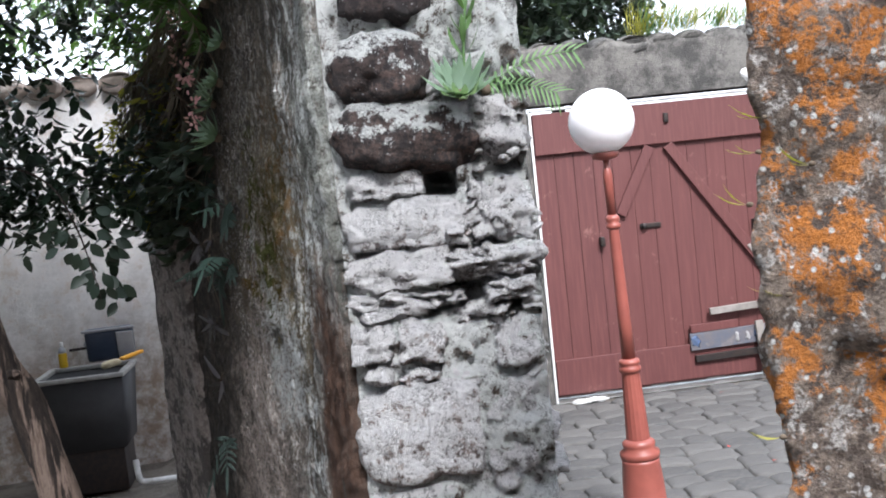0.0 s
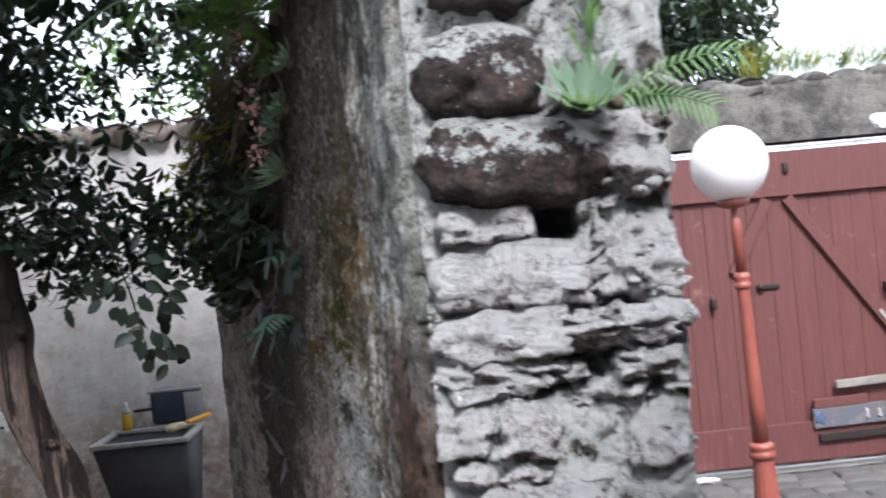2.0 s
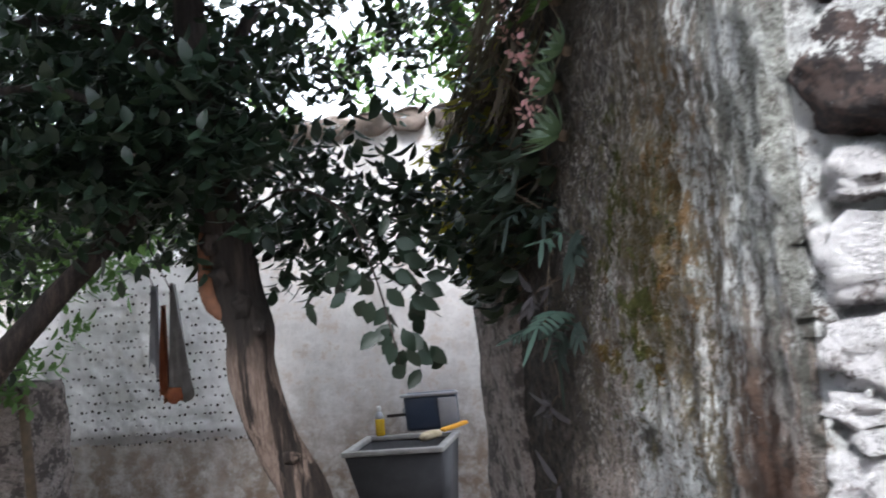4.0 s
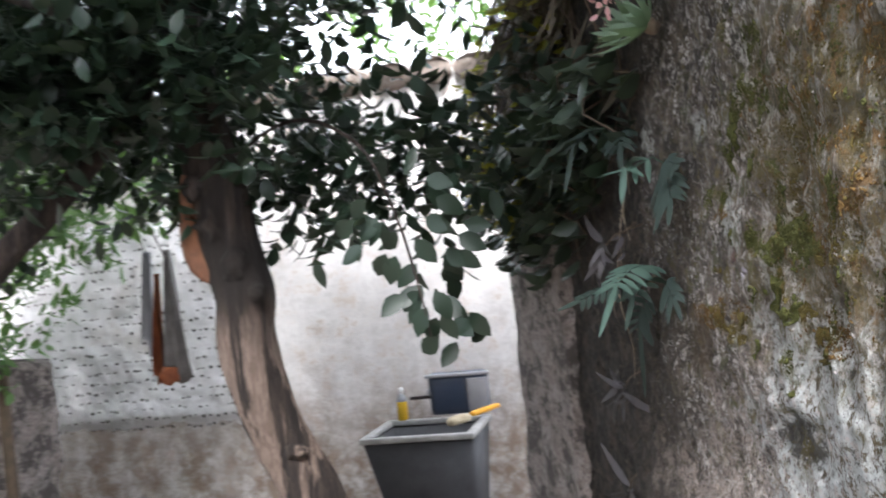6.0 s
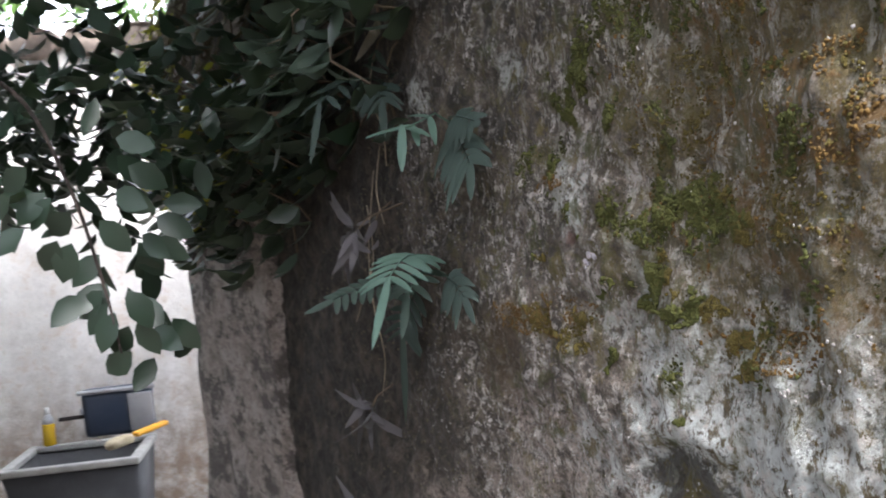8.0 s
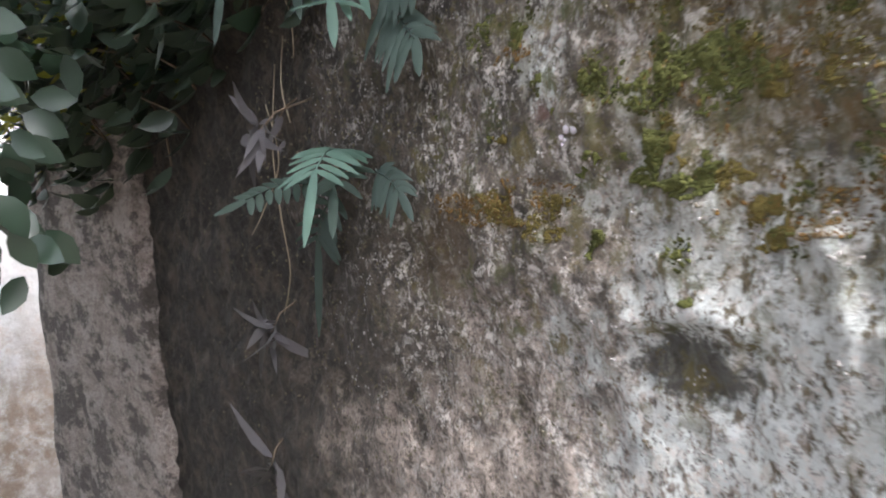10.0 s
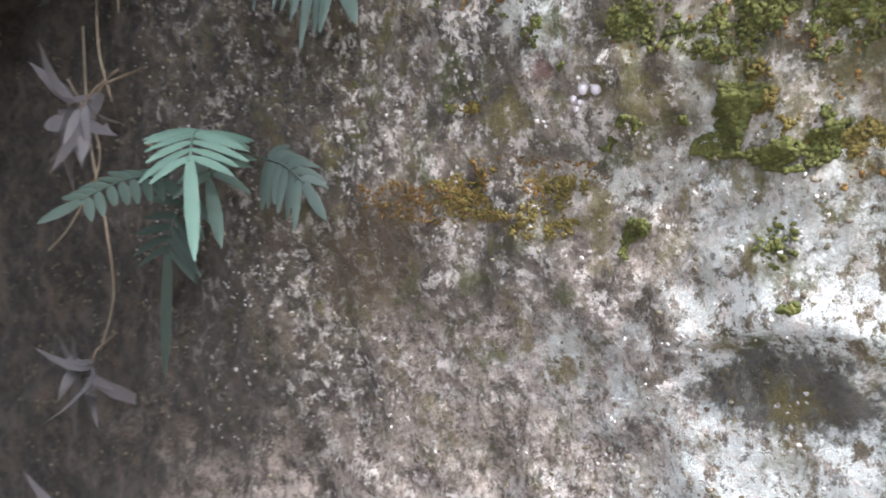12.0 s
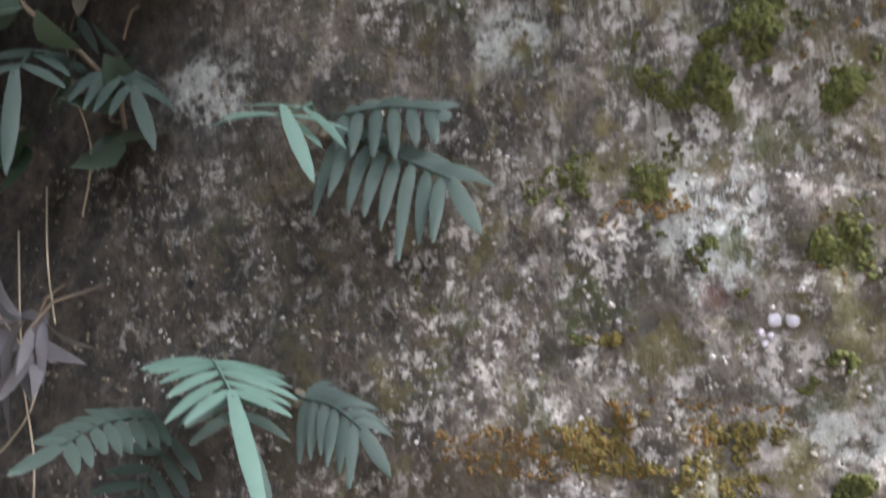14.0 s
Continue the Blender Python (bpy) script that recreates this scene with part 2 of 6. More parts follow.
def limewash_material():
    """Stained white plaster; x runs along the wall."""
    m = Mat("stained_limewash", 0.9)
    n1, n2, n3 = m.noise(2.2, 8, 0.7), m.noise(14, 8, 0.7), m.noise(60, 5, 0.7)
    runs = m.noise(1.0, 8, 0.7, m.scaled(14, 14, 1.6))
    sep = m.t.nodes.new("ShaderNodeSeparateXYZ")
    m.link(m.co, sep.inputs[0])
    col = m.mix(m.step(n2, 0.35, 0.65), (0.58, 0.555, 0.545), (0.73, 0.71, 0.70))
    low = m.math("MULTIPLY", m.step(m.math("ADD", sep.outputs[2], m.math("MULTIPLY", n1, 1.4)), 1.95, 1.0), m.step(m.noise(6, 9, 0.75), 0.34, 0.60))
    col = m.mix(low, col, (0.27, 0.205, 0.155))
    col = m.mix(m.math("MULTIPLY", m.step(n1, 0.54, 0.68), 0.55), col, (0.42, 0.37, 0.34))
    col = m.mix(m.math("MULTIPLY", m.step(m.noise(7, 9, 0.78), 0.50, 0.62), 0.6), col, (0.42, 0.325, 0.26))
    col = m.mix(m.math("MULTIPLY", m.step(n3, 0.58, 0.7), 0.4), col, (0.24, 0.21, 0.19))
    m.colour(col)
    m.bump(m.math("ADD", n2, m.math("MULTIPLY", n3, 0.6)), 0.5, 0.008)
    return m.m


def blotched_plaster():
    m = Mat("blotched_pinkish_plaster", 0.92)
    n1, n2, n3 = m.noise(1.0, 9, 0.78, m.scaled(4, 9, 9)), m.noise(1.0, 8, 0.75, m.scaled(11, 28, 28)), m.noise(90, 4)
    col = m.mix(m.step(n2, 0.38, 0.60), (0.165, 0.138, 0.124), (0.30, 0.255, 0.232))
    col = m.mix(m.math("MULTIPLY", m.step(m.noise(1.0, 9, 0.72, m.scaled(2.6, 7, 7)), 0.47, 0.53), 0.9), col, (0.055, 0.047, 0.043))
    col = m.mix(m.math("MULTIPLY", m.step(n1, 0.52, 0.57), 0.6), col, (0.36, 0.32, 0.30))
    col = m.mix(m.math("MULTIPLY", m.step(n3, 0.52, 0.64), 0.5), col, (0.08, 0.068, 0.06))
    m.colour(col)
    m.bump(m.math("ADD", n2, n3), 0.9, 0.014)
    return m.m


def old_cement_material():
    m = Mat("blackened_cement", 0.93)
    n1, n2, n3 = m.noise(3.5, 9, 0.75), m.noise(20, 8, 0.75), m.noise(80, 4)
    col = m.mix(m.step(n1, 0.4, 0.62), (0.05, 0.047, 0.044), (0.165, 0.153, 0.14))
    col = m.mix(m.math("MULTIPLY", m.step(n2, 0.52, 0.66), 0.6), col, (0.05, 0.047, 0.043))
    m.colour(col)
    m.bump(m.math("ADD", n2, n3), 0.7, 0.012)
    return m.m


def red_paint_material():
    m = Mat("faded_oxide_red_paint", 0.62)
    grain = m.noise(1.0, 6, 0.6, m.scaled(45, 45, 3))
    wear = m.noise(7, 9, 0.75)
    tone = m.mix(m.math("MULTIPLY", m.random(), 0.6), (0.095, 0.027, 0.025), (0.076, 0.022, 0.022))
    col = m.mix(m.step(grain, 0.4, 0.7), tone, (0.112, 0.035, 0.032))
    col = m.mix(m.math("MULTIPLY", m.step(wear, 0.6, 0.7), 0.6), col, (0.26, 0.13, 0.11))
    m.colour(col)
    m.bump(m.math("ADD", grain, wear), 0.25, 0.004)
    return m.m


def bark_material():
    m = Mat("peeling_bark", 0.9)
    grain = m.noise(1.0, 9, 0.75, m.scaled(28, 28, 3.5))
    fine = m.noise(1.0, 6, 0.7, m.scaled(90, 90, 14))
    patch = m.noise(1.0, 8, 0.7, m.scaled(12, 12, 2.2))
    col = m.mix(m.step(grain, 0.4, 0.64), (0.024, 0.017, 0.014), (0.085, 0.060, 0.048))
    sep = m.t.nodes.new("ShaderNodeSeparateXYZ")
    m.link(m.co, sep.inputs[0])
    peel = m.noise(1.0, 6, 0.6, m.scaled(17, 17, 1.1))
    col = m.mix(m.math("MULTIPLY", m.step(peel, 0.47, 0.53), m.step(m.math("ADD", sep.outputs[2], m.math("MULTIPLY", patch, 0.5)), 2.0, 1.7)), col, m.mix(m.step(fine, 0.4, 0.6), (0.23, 0.165, 0.13), (0.40, 0.295, 0.24)))
    col = m.mix(m.math("MULTIPLY", m.step(fine, 0.55, 0.7), 0.5), col, (0.035, 0.025, 0.02))
    # dark burl, with the shade on the upper trunk painted in
    burl = m.near(-0.43, 1.74, 0.5, 0.10, 0.5, patch)
    col = m.mix(m.math("MULTIPLY", burl, 0.8), col, (0.022, 0.017, 0.014))
    m.colour(col)
    m.bump(m.math("ADD", m.math("MULTIPLY", m.math("ADD", grain, peel), 2), fine), 1.0, 0.026)
    return m.m


def leaf_material(name, a, b, rough=0.42, thru=0.18, gloss=0.22):
    m = Mat(name, rough)
    m.colour(m.mix(m.island(), m.mix(m.noise(40, 3), a, b), b))
    m.b.inputs["Specular IOR Level"].default_value = gloss
    m.b.inputs["Transmission Weight"].default_value = 0.0
    m.b.inputs["Subsurface Weight"].default_value = 0.0
    tr = m.t.nodes.new("ShaderNodeBsdfTranslucent")
    tr.inputs[0].default_value = (b[0] * 1.6 + 0.02, b[1] * 1.8 + 0.03, b[2], 1)
    ms = m.t.nodes.new("ShaderNodeMixShader")
    ms.inputs[0].default_value = thru
    m.link(m.b.outputs[0], ms.inputs[1])
    m.link(tr.outputs[0], ms.inputs[2])
    m.link(ms.outputs[0], m.t.nodes["Material Output"].inputs[0])
    return m.m


def ground_material():
    m = Mat("packed_earth", 0.95)
    n1, n2 = m.noise(4, 9, 0.7), m.noise(45, 8, 0.75)
    col = m.mix(m.step(n1, 0.4, 0.6), (0.10, 0.085, 0.07), (0.19, 0.165, 0.14))
    m.colour(m.mix(m.math("MULTIPLY", m.step(n2, 0.5, 0.65), 0.6), col, (0.05, 0.042, 0.034)))
    m.bump(n2, 0.7, 0.02)
    return m.m


def paver_material():
    m = Mat("worn_grey_stone", 0.75)
    n1, n2 = m.noise(9, 8, 0.7), m.noise(60, 6, 0.7)
    tone = m.mix(m.random(), (0.05, 0.049, 0.05), (0.105, 0.10, 0.096))
    col = m.mix(m.step(n1, 0.42, 0.62), tone, (0.092, 0.086, 0.079))
    m.colour(m.mix(m.math("MULTIPLY", m.step(n2, 0.52, 0.66), 0.5), col, (0.10, 0.095, 0.088)))
    m.bump(m.math("ADD", n1, n2), 0.5, 0.008)
    return m.m


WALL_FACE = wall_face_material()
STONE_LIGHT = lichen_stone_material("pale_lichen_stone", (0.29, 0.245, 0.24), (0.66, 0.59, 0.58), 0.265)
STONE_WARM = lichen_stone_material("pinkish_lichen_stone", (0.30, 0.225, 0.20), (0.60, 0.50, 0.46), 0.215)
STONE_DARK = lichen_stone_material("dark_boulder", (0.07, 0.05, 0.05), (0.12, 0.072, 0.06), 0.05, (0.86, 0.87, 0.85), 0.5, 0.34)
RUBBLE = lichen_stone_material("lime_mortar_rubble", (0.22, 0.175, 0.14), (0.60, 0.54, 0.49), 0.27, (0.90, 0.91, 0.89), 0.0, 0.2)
ORANGE_LICHEN = orange_lichen_material()
LIMEWASH, CEMENT, RED, BARK = limewash_material(), old_cement_material(), red_paint_material(), bark_material()
EARTH, PAVER = ground_material(), paver_material()
PILASTER = blotched_plaster()
FRESH_LIME = varied("thick_white_lime_render", (0.86, 0.85, 0.86), (0.76, 0.75, 0.76), 5, 0.9, 0, 0.5, 0.01, (0.62, 0.59, 0.57))
WHITE_PAINT = varied("flaking_white_paint", (0.72, 0.71, 0.70), (0.60, 0.59, 0.58), 6, 0.7, 0, 0.3, 0.006, (0.33, 0.31, 0.29))
LAMP_RED = varied("red_enamelled_iron", (0.285, 0.08, 0.06), (0.235, 0.065, 0.05), 12, 0.42, 0, 0.15, 0.003)
JAMB = varied("weathered_white_post", (0.58, 0.57, 0.57), (0.38, 0.37, 0.37), 7, 0.85, 0, 0.5, 0.008, (0.22, 0.21, 0.20))
GLOBE = varied("milky_globe", (0.86, 0.83, 0.83), (0.84, 0.81, 0.81), 4, 0.3, 0, 0.02, 0.001)
gb = GLOBE.node_tree.nodes["Principled BSDF"]
gb.inputs["Subsurface Weight"].default_value, gb.inputs["Subsurface Scale"].default_value = 0.8, 0.2
gb.inputs["Subsurface Radius"].default_value = (1.0, 0.95, 0.95)
SINK_GREY = varied("grey_cast_sink", (0.034, 0.033, 0.036), (0.046, 0.045, 0.048), 9, 0.7, 0, 0.2, 0.004)
SINK_RIM = varied("worn_sink_rim", (0.34, 0.33, 0.31), (0.25, 0.24, 0.23), 15, 0.75, 0, 0.2, 0.004)
GREY_WOOD = varied("weathered_grey_wood", (0.27, 0.24, 0.22), (0.17, 0.15, 0.135), 11, 0.85, 0, 0.4, 0.006)
TAN_WOOD = varied("tan_bare_wood", (0.36, 0.22, 0.15), (0.26, 0.155, 0.105), 11, 0.8, 0, 0.4, 0.006)
STUB_WOOD = varied("raw_red_brown_wood", (0.26, 0.115, 0.06), (0.13, 0.06, 0.035), 14, 0.85, 0, 0.5, 0.008)
BLUE_PAINT = varied("scraped_blue_paint", (0.085, 0.092, 0.12), (0.12, 0.105, 0.11), 14, 0.7, 0, 0.3, 0.004, (0.20, 0.17, 0.16))
PATCH_BLUE = varied("bright_blue_paint", (0.05, 0.085, 0.18), (0.07, 0.10, 0.16), 30, 0.6, 0, 0.3, 0.003)
PATCH_WHITE = varied("chalky_paint", (0.34, 0.33, 0.33), (0.24, 0.23, 0.23), 30, 0.7, 0, 0.3, 0.003)
IRON = varied("dark_iron", (0.03, 0.026, 0.026), (0.05, 0.035, 0.03), 30, 0.6, 0.6, 0.2, 0.003)
BLUE_PLASTIC = varied("navy_plastic", (0.035, 0.05, 0.085), (0.05, 0.065, 0.10), 8, 0.4, 0, 0.05, 0.002)
GREY_PLASTIC = varied("pale_grey_plastic", (0.36, 0.36, 0.38), (0.30, 0.30, 0.32), 8, 0.45, 0, 0.05, 0.002)
YELLOW = varied("yellow_plastic", (0.72, 0.36, 0.02), (0.66, 0.31, 0.015), 8, 0.4, 0, 0.05, 0.002)
SOAP = varied("yellow_dish_soap", (0.62, 0.40, 0.03), (0.55, 0.34, 0.02), 8, 0.25, 0, 0.02, 0.001)
BRISTLE = varied("pale_bristle", (0.52, 0.44, 0.30), (0.42, 0.34, 0.22), 40, 0.9, 0, 0.6, 0.006)
RUSTY = varied("rust_orange_sheet", (0.34, 0.11, 0.04), (0.24, 0.07, 0.03), 12, 0.7, 0, 0.3, 0.004)
GREY_CLOTH = varied("grey_weathered_sheet", (0.30, 0.285, 0.28), (0.20, 0.19, 0.185), 12, 0.8, 0, 0.3, 0.004)
TILE = varied("lichened_roof_tile", (0.26, 0.205, 0.17), (0.17, 0.14, 0.12), 14, 0.9, 0, 0.6, 0.01, (0.40, 0.38, 0.35))
LEAF_DARK = leaf_material("glossy_dark_leaf", (0.013, 0.026, 0.018), (0.023, 0.040, 0.026), 0.36, 0.12, 0.45)
LEAF_SHADE = leaf_material("dull_shaded_leaf", (0.024, 0.038, 0.028), (0.045, 0.062, 0.046), 0.35, 0.15, 0.4)
LEAF_MID = leaf_material("green_leaf", (0.045, 0.09, 0.03), (0.075, 0.13, 0.04), 0.45, 0.25)
LEAF_LIGHT = leaf_material("light_green_leaf", (0.085, 0.155, 0.062), (0.125, 0.205, 0.088), 0.5, 0.25)
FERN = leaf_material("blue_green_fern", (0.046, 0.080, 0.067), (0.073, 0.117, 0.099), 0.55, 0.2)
PALE_PLANT = leaf_material("pale_grey_green_leaf", (0.10, 0.15, 0.11), (0.17, 0.235, 0.17), 0.5, 0.25)
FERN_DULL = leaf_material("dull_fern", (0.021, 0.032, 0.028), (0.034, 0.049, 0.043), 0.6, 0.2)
PALE_DRY = leaf_material("dry_lilac_grey_leaf", (0.030, 0.028, 0.030), (0.095, 0.087, 0.095), 0.7, 0.1)
DRY_BROWN = leaf_material("dry_brown_leaf", (0.05, 0.042, 0.033), (0.14, 0.118, 0.09), 0.8, 0.15)
YELLOW_GREEN = leaf_material("yellow_green_leaf", (0.20, 0.20, 0.03), (0.30, 0.27, 0.05), 0.6, 0.25)
PINK = leaf_material("pink_petal", (0.55, 0.25, 0.30), (0.62, 0.36, 0.38), 0.6, 0.3)
RED_PETAL = leaf_material("red_petal", (0.35, 0.05, 0.05), (0.45, 0.07, 0.06), 0.6, 0.2)
MOSS = leaf_material("moss_cushion", (0.018, 0.026, 0.008), (0.060, 0.060, 0.016), 0.95, 0.05)
MOSS_YELLOW = leaf_material("yellow_moss", (0.028, 0.025, 0.009), (0.09, 0.068, 0.018), 0.95, 0.05)
MOSS_ORANGE = leaf_material("ochre_lichen_crust", (0.045, 0.032, 0.013), (0.12, 0.068, 0.02), 0.95, 0.02)
MUSHROOM = varied("white_bracket_fungus", (0.36, 0.33, 0.36), (0.26, 0.235, 0.25), 30, 0.7, 0, 0.1, 0.003)
FLAKE = varied("grey_lichen_flake", (0.44, 0.41, 0.39), (0.24, 0.22, 0.205), 60, 0.9, 0, 0.4, 0.003)
STRAW = varied("dry_straw", (0.27, 0.22, 0.15), (0.20, 0.16, 0.11), 30, 0.85, 0, 0.3, 0.003)
STEM = varied("brown_stem", (0.12, 0.085, 0.055), (0.08, 0.06, 0.04), 30, 0.85, 0, 0.3, 0.003)


# ---- builders ----
def thing(name, label, category, at=(0, 0, 0), turn=0.0, group="", kind=""):
    ob = new(name)
    ob.matrix_basis = pose(*at, 0, 0, turn)
    return tagged(ob, label, category, group, kind)


def mesh_of(name, bm, mat, smooth=True):
    me = bpy.data.meshes.new(name)
    bmesh.ops.recalc_face_normals(bm, faces=bm.faces)
    bm.to_mesh(me)
    bm.free()
    me.materials.append(mat)
    if smooth:
        me.shade_smooth()
    return me


def part(name, bm, mat, parent=None, label="", smooth=True, kind=""):
    ob = new(name, mesh_of(name, bm, mat, smooth))
    ob.parent = parent
    return tagged(ob, label, "", "", kind)


def raw(name, verts, faces, mat, parent=None, label="", smooth=False, kind=""):
    me = bpy.data.meshes.new(name)
    me.from_pydata([tuple(v) for v in verts], [], faces)
    me.materials.append(mat)
    if smooth:
        me.shade_smooth()
    ob = new(name, me)
    ob.parent = parent
    return tagged(ob, label, "", "", kind)


def fract(p, octaves=5):
    return noise.fractal(p, 0.9, 2.1, octaves)


def crack(p):
    """Sharp-edged cells, as in broken stone."""
    return noise.noise(p, noise_basis="VORONOI_F2F1")


def box(sx, sy, sz, at=(0, 0, 0), bevel=0.004, rot=None, bm=None):
    bm = bm or bmesh.new()
    made = bmesh.ops.create_cube(bm, size=1, matrix=Matrix.Translation(at) @ (rot or Matrix()) @ Matrix.Diagonal((sx, sy, sz, 1)))
    if bevel:
        edges = list({e for v in made["verts"] for e in v.link_edges})
        bmesh.ops.bevel(bm, geom=edges, offset=bevel, segments=2, affect="EDGES", profile=0.6)
    return bm


def lathe(profile, steps=32, bm=None, at=(0, 0, 0)):
    bm = bm or bmesh.new()
    rings = [[bm.verts.new((at[0] + r * math.cos(2 * math.pi * k / steps), at[1] + r * math.sin(2 * math.pi * k / steps), at[2] + z)) for k in range(steps)] for r, z in profile]
    for a, b in zip(rings, rings[1:]):
        for k in range(steps):
            bm.faces.new((a[k], a[(k + 1) % steps], b[(k + 1) % steps], b[k]))
    bm.faces.new(rings[0][::-1]), bm.faces.new(rings[-1])
    return bm


def tube(points, radii, steps=10, rough=0.0, bm=None):
    """A tapered limb along points."""
    bm = bm or bmesh.new()
    pts = [Vector(p) for p in points]
    rings, a = [], None
    for i, p in enumerate(pts):
        d = (pts[min(i + 1, len(pts) - 1)] - pts[max(i - 1, 0)]).normalized()
        a = d.orthogonal() if a is None else a - d * a.dot(d)
        a.normalize()
        b = d.cross(a)
        ring = []
        for k in range(steps):
            w = 2 * math.pi * k / steps
            q = a * math.cos(w) + b * math.sin(w)
            r = radii[i] * (1 + rough * fract(Vector((q.x * 1.5, q.y * 1.5, 4 * p.z + 3 * p.x)) * 1.6, 3))
            ring.append(bm.verts.new(p + q * r))
        rings.append(ring)
    for a, b in zip(rings, rings[1:]):
        for k in range(steps):
            bm.faces.new((a[k], a[(k + 1) % steps], b[(k + 1) % steps], b[k]))
    bm.faces.new(rings[0][::-1]), bm.faces.new(rings[-1])
    return bm


def smooth_path(points, n):
    """n points along a rounded curve through the given ones."""
    pts = [Vector(p) for p in points]
    out = []
    for i in range(n):
        f = i / (n - 1) * (len(pts) - 1)
        k = min(int(f), len(pts) - 2)
        t = f - k
        p0, p1, p2, p3 = pts[max(k - 1, 0)], pts[k], pts[k + 1], pts[min(k + 2, len(pts) - 1)]
        out.append(0.5 * (2 * p1 + (p2 - p0) * t + (2 * p0 - 5 * p1 + 4 * p2 - p3) * t * t + (3 * p1 - p0 - 3 * p2 + p3) * t ** 3))
    return out


def boulder(sx, sy, sz, at, seed, square=0.6, crag=0.12, level=3):
    """An uneven stone with rounded arrises."""
    bm = bmesh.new()
    bmesh.ops.create_icosphere(bm, subdivisions=level, radius=1)
    off = Vector((seed * 3.7, seed * 1.3, seed * 5.1))
    for v in bm.verts:
        c = v.co / max(abs(x) for x in v.co)
        p = v.co.lerp(c, square)
        p *= 1 + crag * fract(v.co * 1.4 + off, 3)
        p = Vector((p.x * sx / 2, p.y * sy / 2, p.z * sz / 2))
        rough = crag * 0.1 * min(0.14, max(sx, sz))
        v.co = p + v.co * (rough * (4.2 * fract(p * 17 + off, 5) + 3.4 * fract(p * 48 + off, 3) + 1.4 * (crack(p * 30 + off) + 0.6))) + Vector(at)
    return bm


def leaf_verts(base, way, side, length, width, bend=0.25):
    """A pointed oval leaf, folded along its midrib and bent down: ten points and eight faces."""
    up = way.cross(side)
    rows = ((0.0, 0.0), (0.22, 0.36), (0.5, 0.5), (0.78, 0.32), (1.0, 0.0))
    vs = []
    for f, w in rows:
        mid = base + way * (length * f) - up * (bend * length * f * f)
        if w == 0:
            vs.append(mid)
        else:
            lift = up * (0.18 * width * w)
            vs += [mid + side * (width * w) + lift, mid, mid - side * (width * w) + lift]
    fs = [(0, 1, 2), (0, 2, 3), (1, 4, 5, 2), (2, 5, 6, 3), (4, 7, 8, 5), (5, 8, 9, 6), (7, 10, 8), (8, 10, 9)]
    return vs, fs


class Leaves:
    """Gathers many leaves into one mesh."""

    def __init__(self):
        self.v, self.f = [], []

    def add(self, base, way, side, length, width, bend=0.25):
        vs, fs = leaf_verts(Vector(base), way.normalized(), side.normalized(), length, width, bend)
        k = len(self.v)
        self.v += vs
        self.f += [tuple(i + k for i in f) for f in fs]

    def sprig(self, rng, base, way, n, reach, length, width):
        """A twig's worth of leaves round base."""
        way = way.normalized()
        for i in range(n):
            f = (i + 0.5) / n
            a = 2.4 * i + rng.uniform(-0.4, 0.4)
            o = way.orthogonal().normalized()
            o = o * math.cos(a) + way.cross(o) * math.sin(a)
            w = (way * 0.5 + o * 0.9 + Vector((0, 0, -0.35))).normalized()
            s = w.cross(Vector((rng.uniform(-0.4, 0.4), rng.uniform(-0.4, 0.4), 1))).normalized()
            self.add(Vector(base) + way * (reach * f), w, s, length * rng.uniform(0.7, 1.15), width * rng.uniform(0.8, 1.1), rng.uniform(0.05, 0.4))

    def make(self, name, mat, parent=None, label="", kind=""):
        return raw(name, self.v, self.f, mat, parent, label, True, kind)


# ---- setting ----
WALL_AT, WALL_TURN = (-0.144, 2.83, 0.0), 116.1
WALL_M = pose(*WALL_AT, 0, 0, WALL_TURN)
WALL_INV = WALL_M.inverted()
YARD = -0.16


def ground_height(x, y):
    """The yard lies a step lower than the paved court; the change is under the ruined wall."""
    p = WALL_INV @ Vector((x, y, 0))
    f = min(1, max(0, (p.y + 0.5) / 0.5)) if p.x > 0 else min(1, max(0, (p.y + 0.8) / 1.4))
    return YARD * f * f * (3 - 2 * f)


def ground():
    xs = [-600, -150, -40, -15] + [-9 + 0.25 * i for i in range(73)] + [15, 40, 150, 600]
    ys = [-600, -150, -40, -12] + [-5 + 0.25 * i for i in range(61)] + [16, 40, 150, 600]
    vs = []
    for y in ys:
        for x in xs:
            z = ground_height(x, y) - 0.03
            if -9 <= x <= 9 and -5 <= y <= 10:
                z += 0.012 * fract(Vector((x, y, 0)) * 1.7, 4)
            vs.append((x, y, z))
    n = len(xs)
    fs = [(j * n + i, j * n + i + 1, (j + 1) * n + i + 1, (j + 1) * n + i) for j in range(len(ys) - 1) for i in range(n - 1)]
    return tagged(raw("ground", vs, fs, EARTH, None, "brown packed earth of the old yard", True), "", "ground", "", "structure")


GROUND = ground()


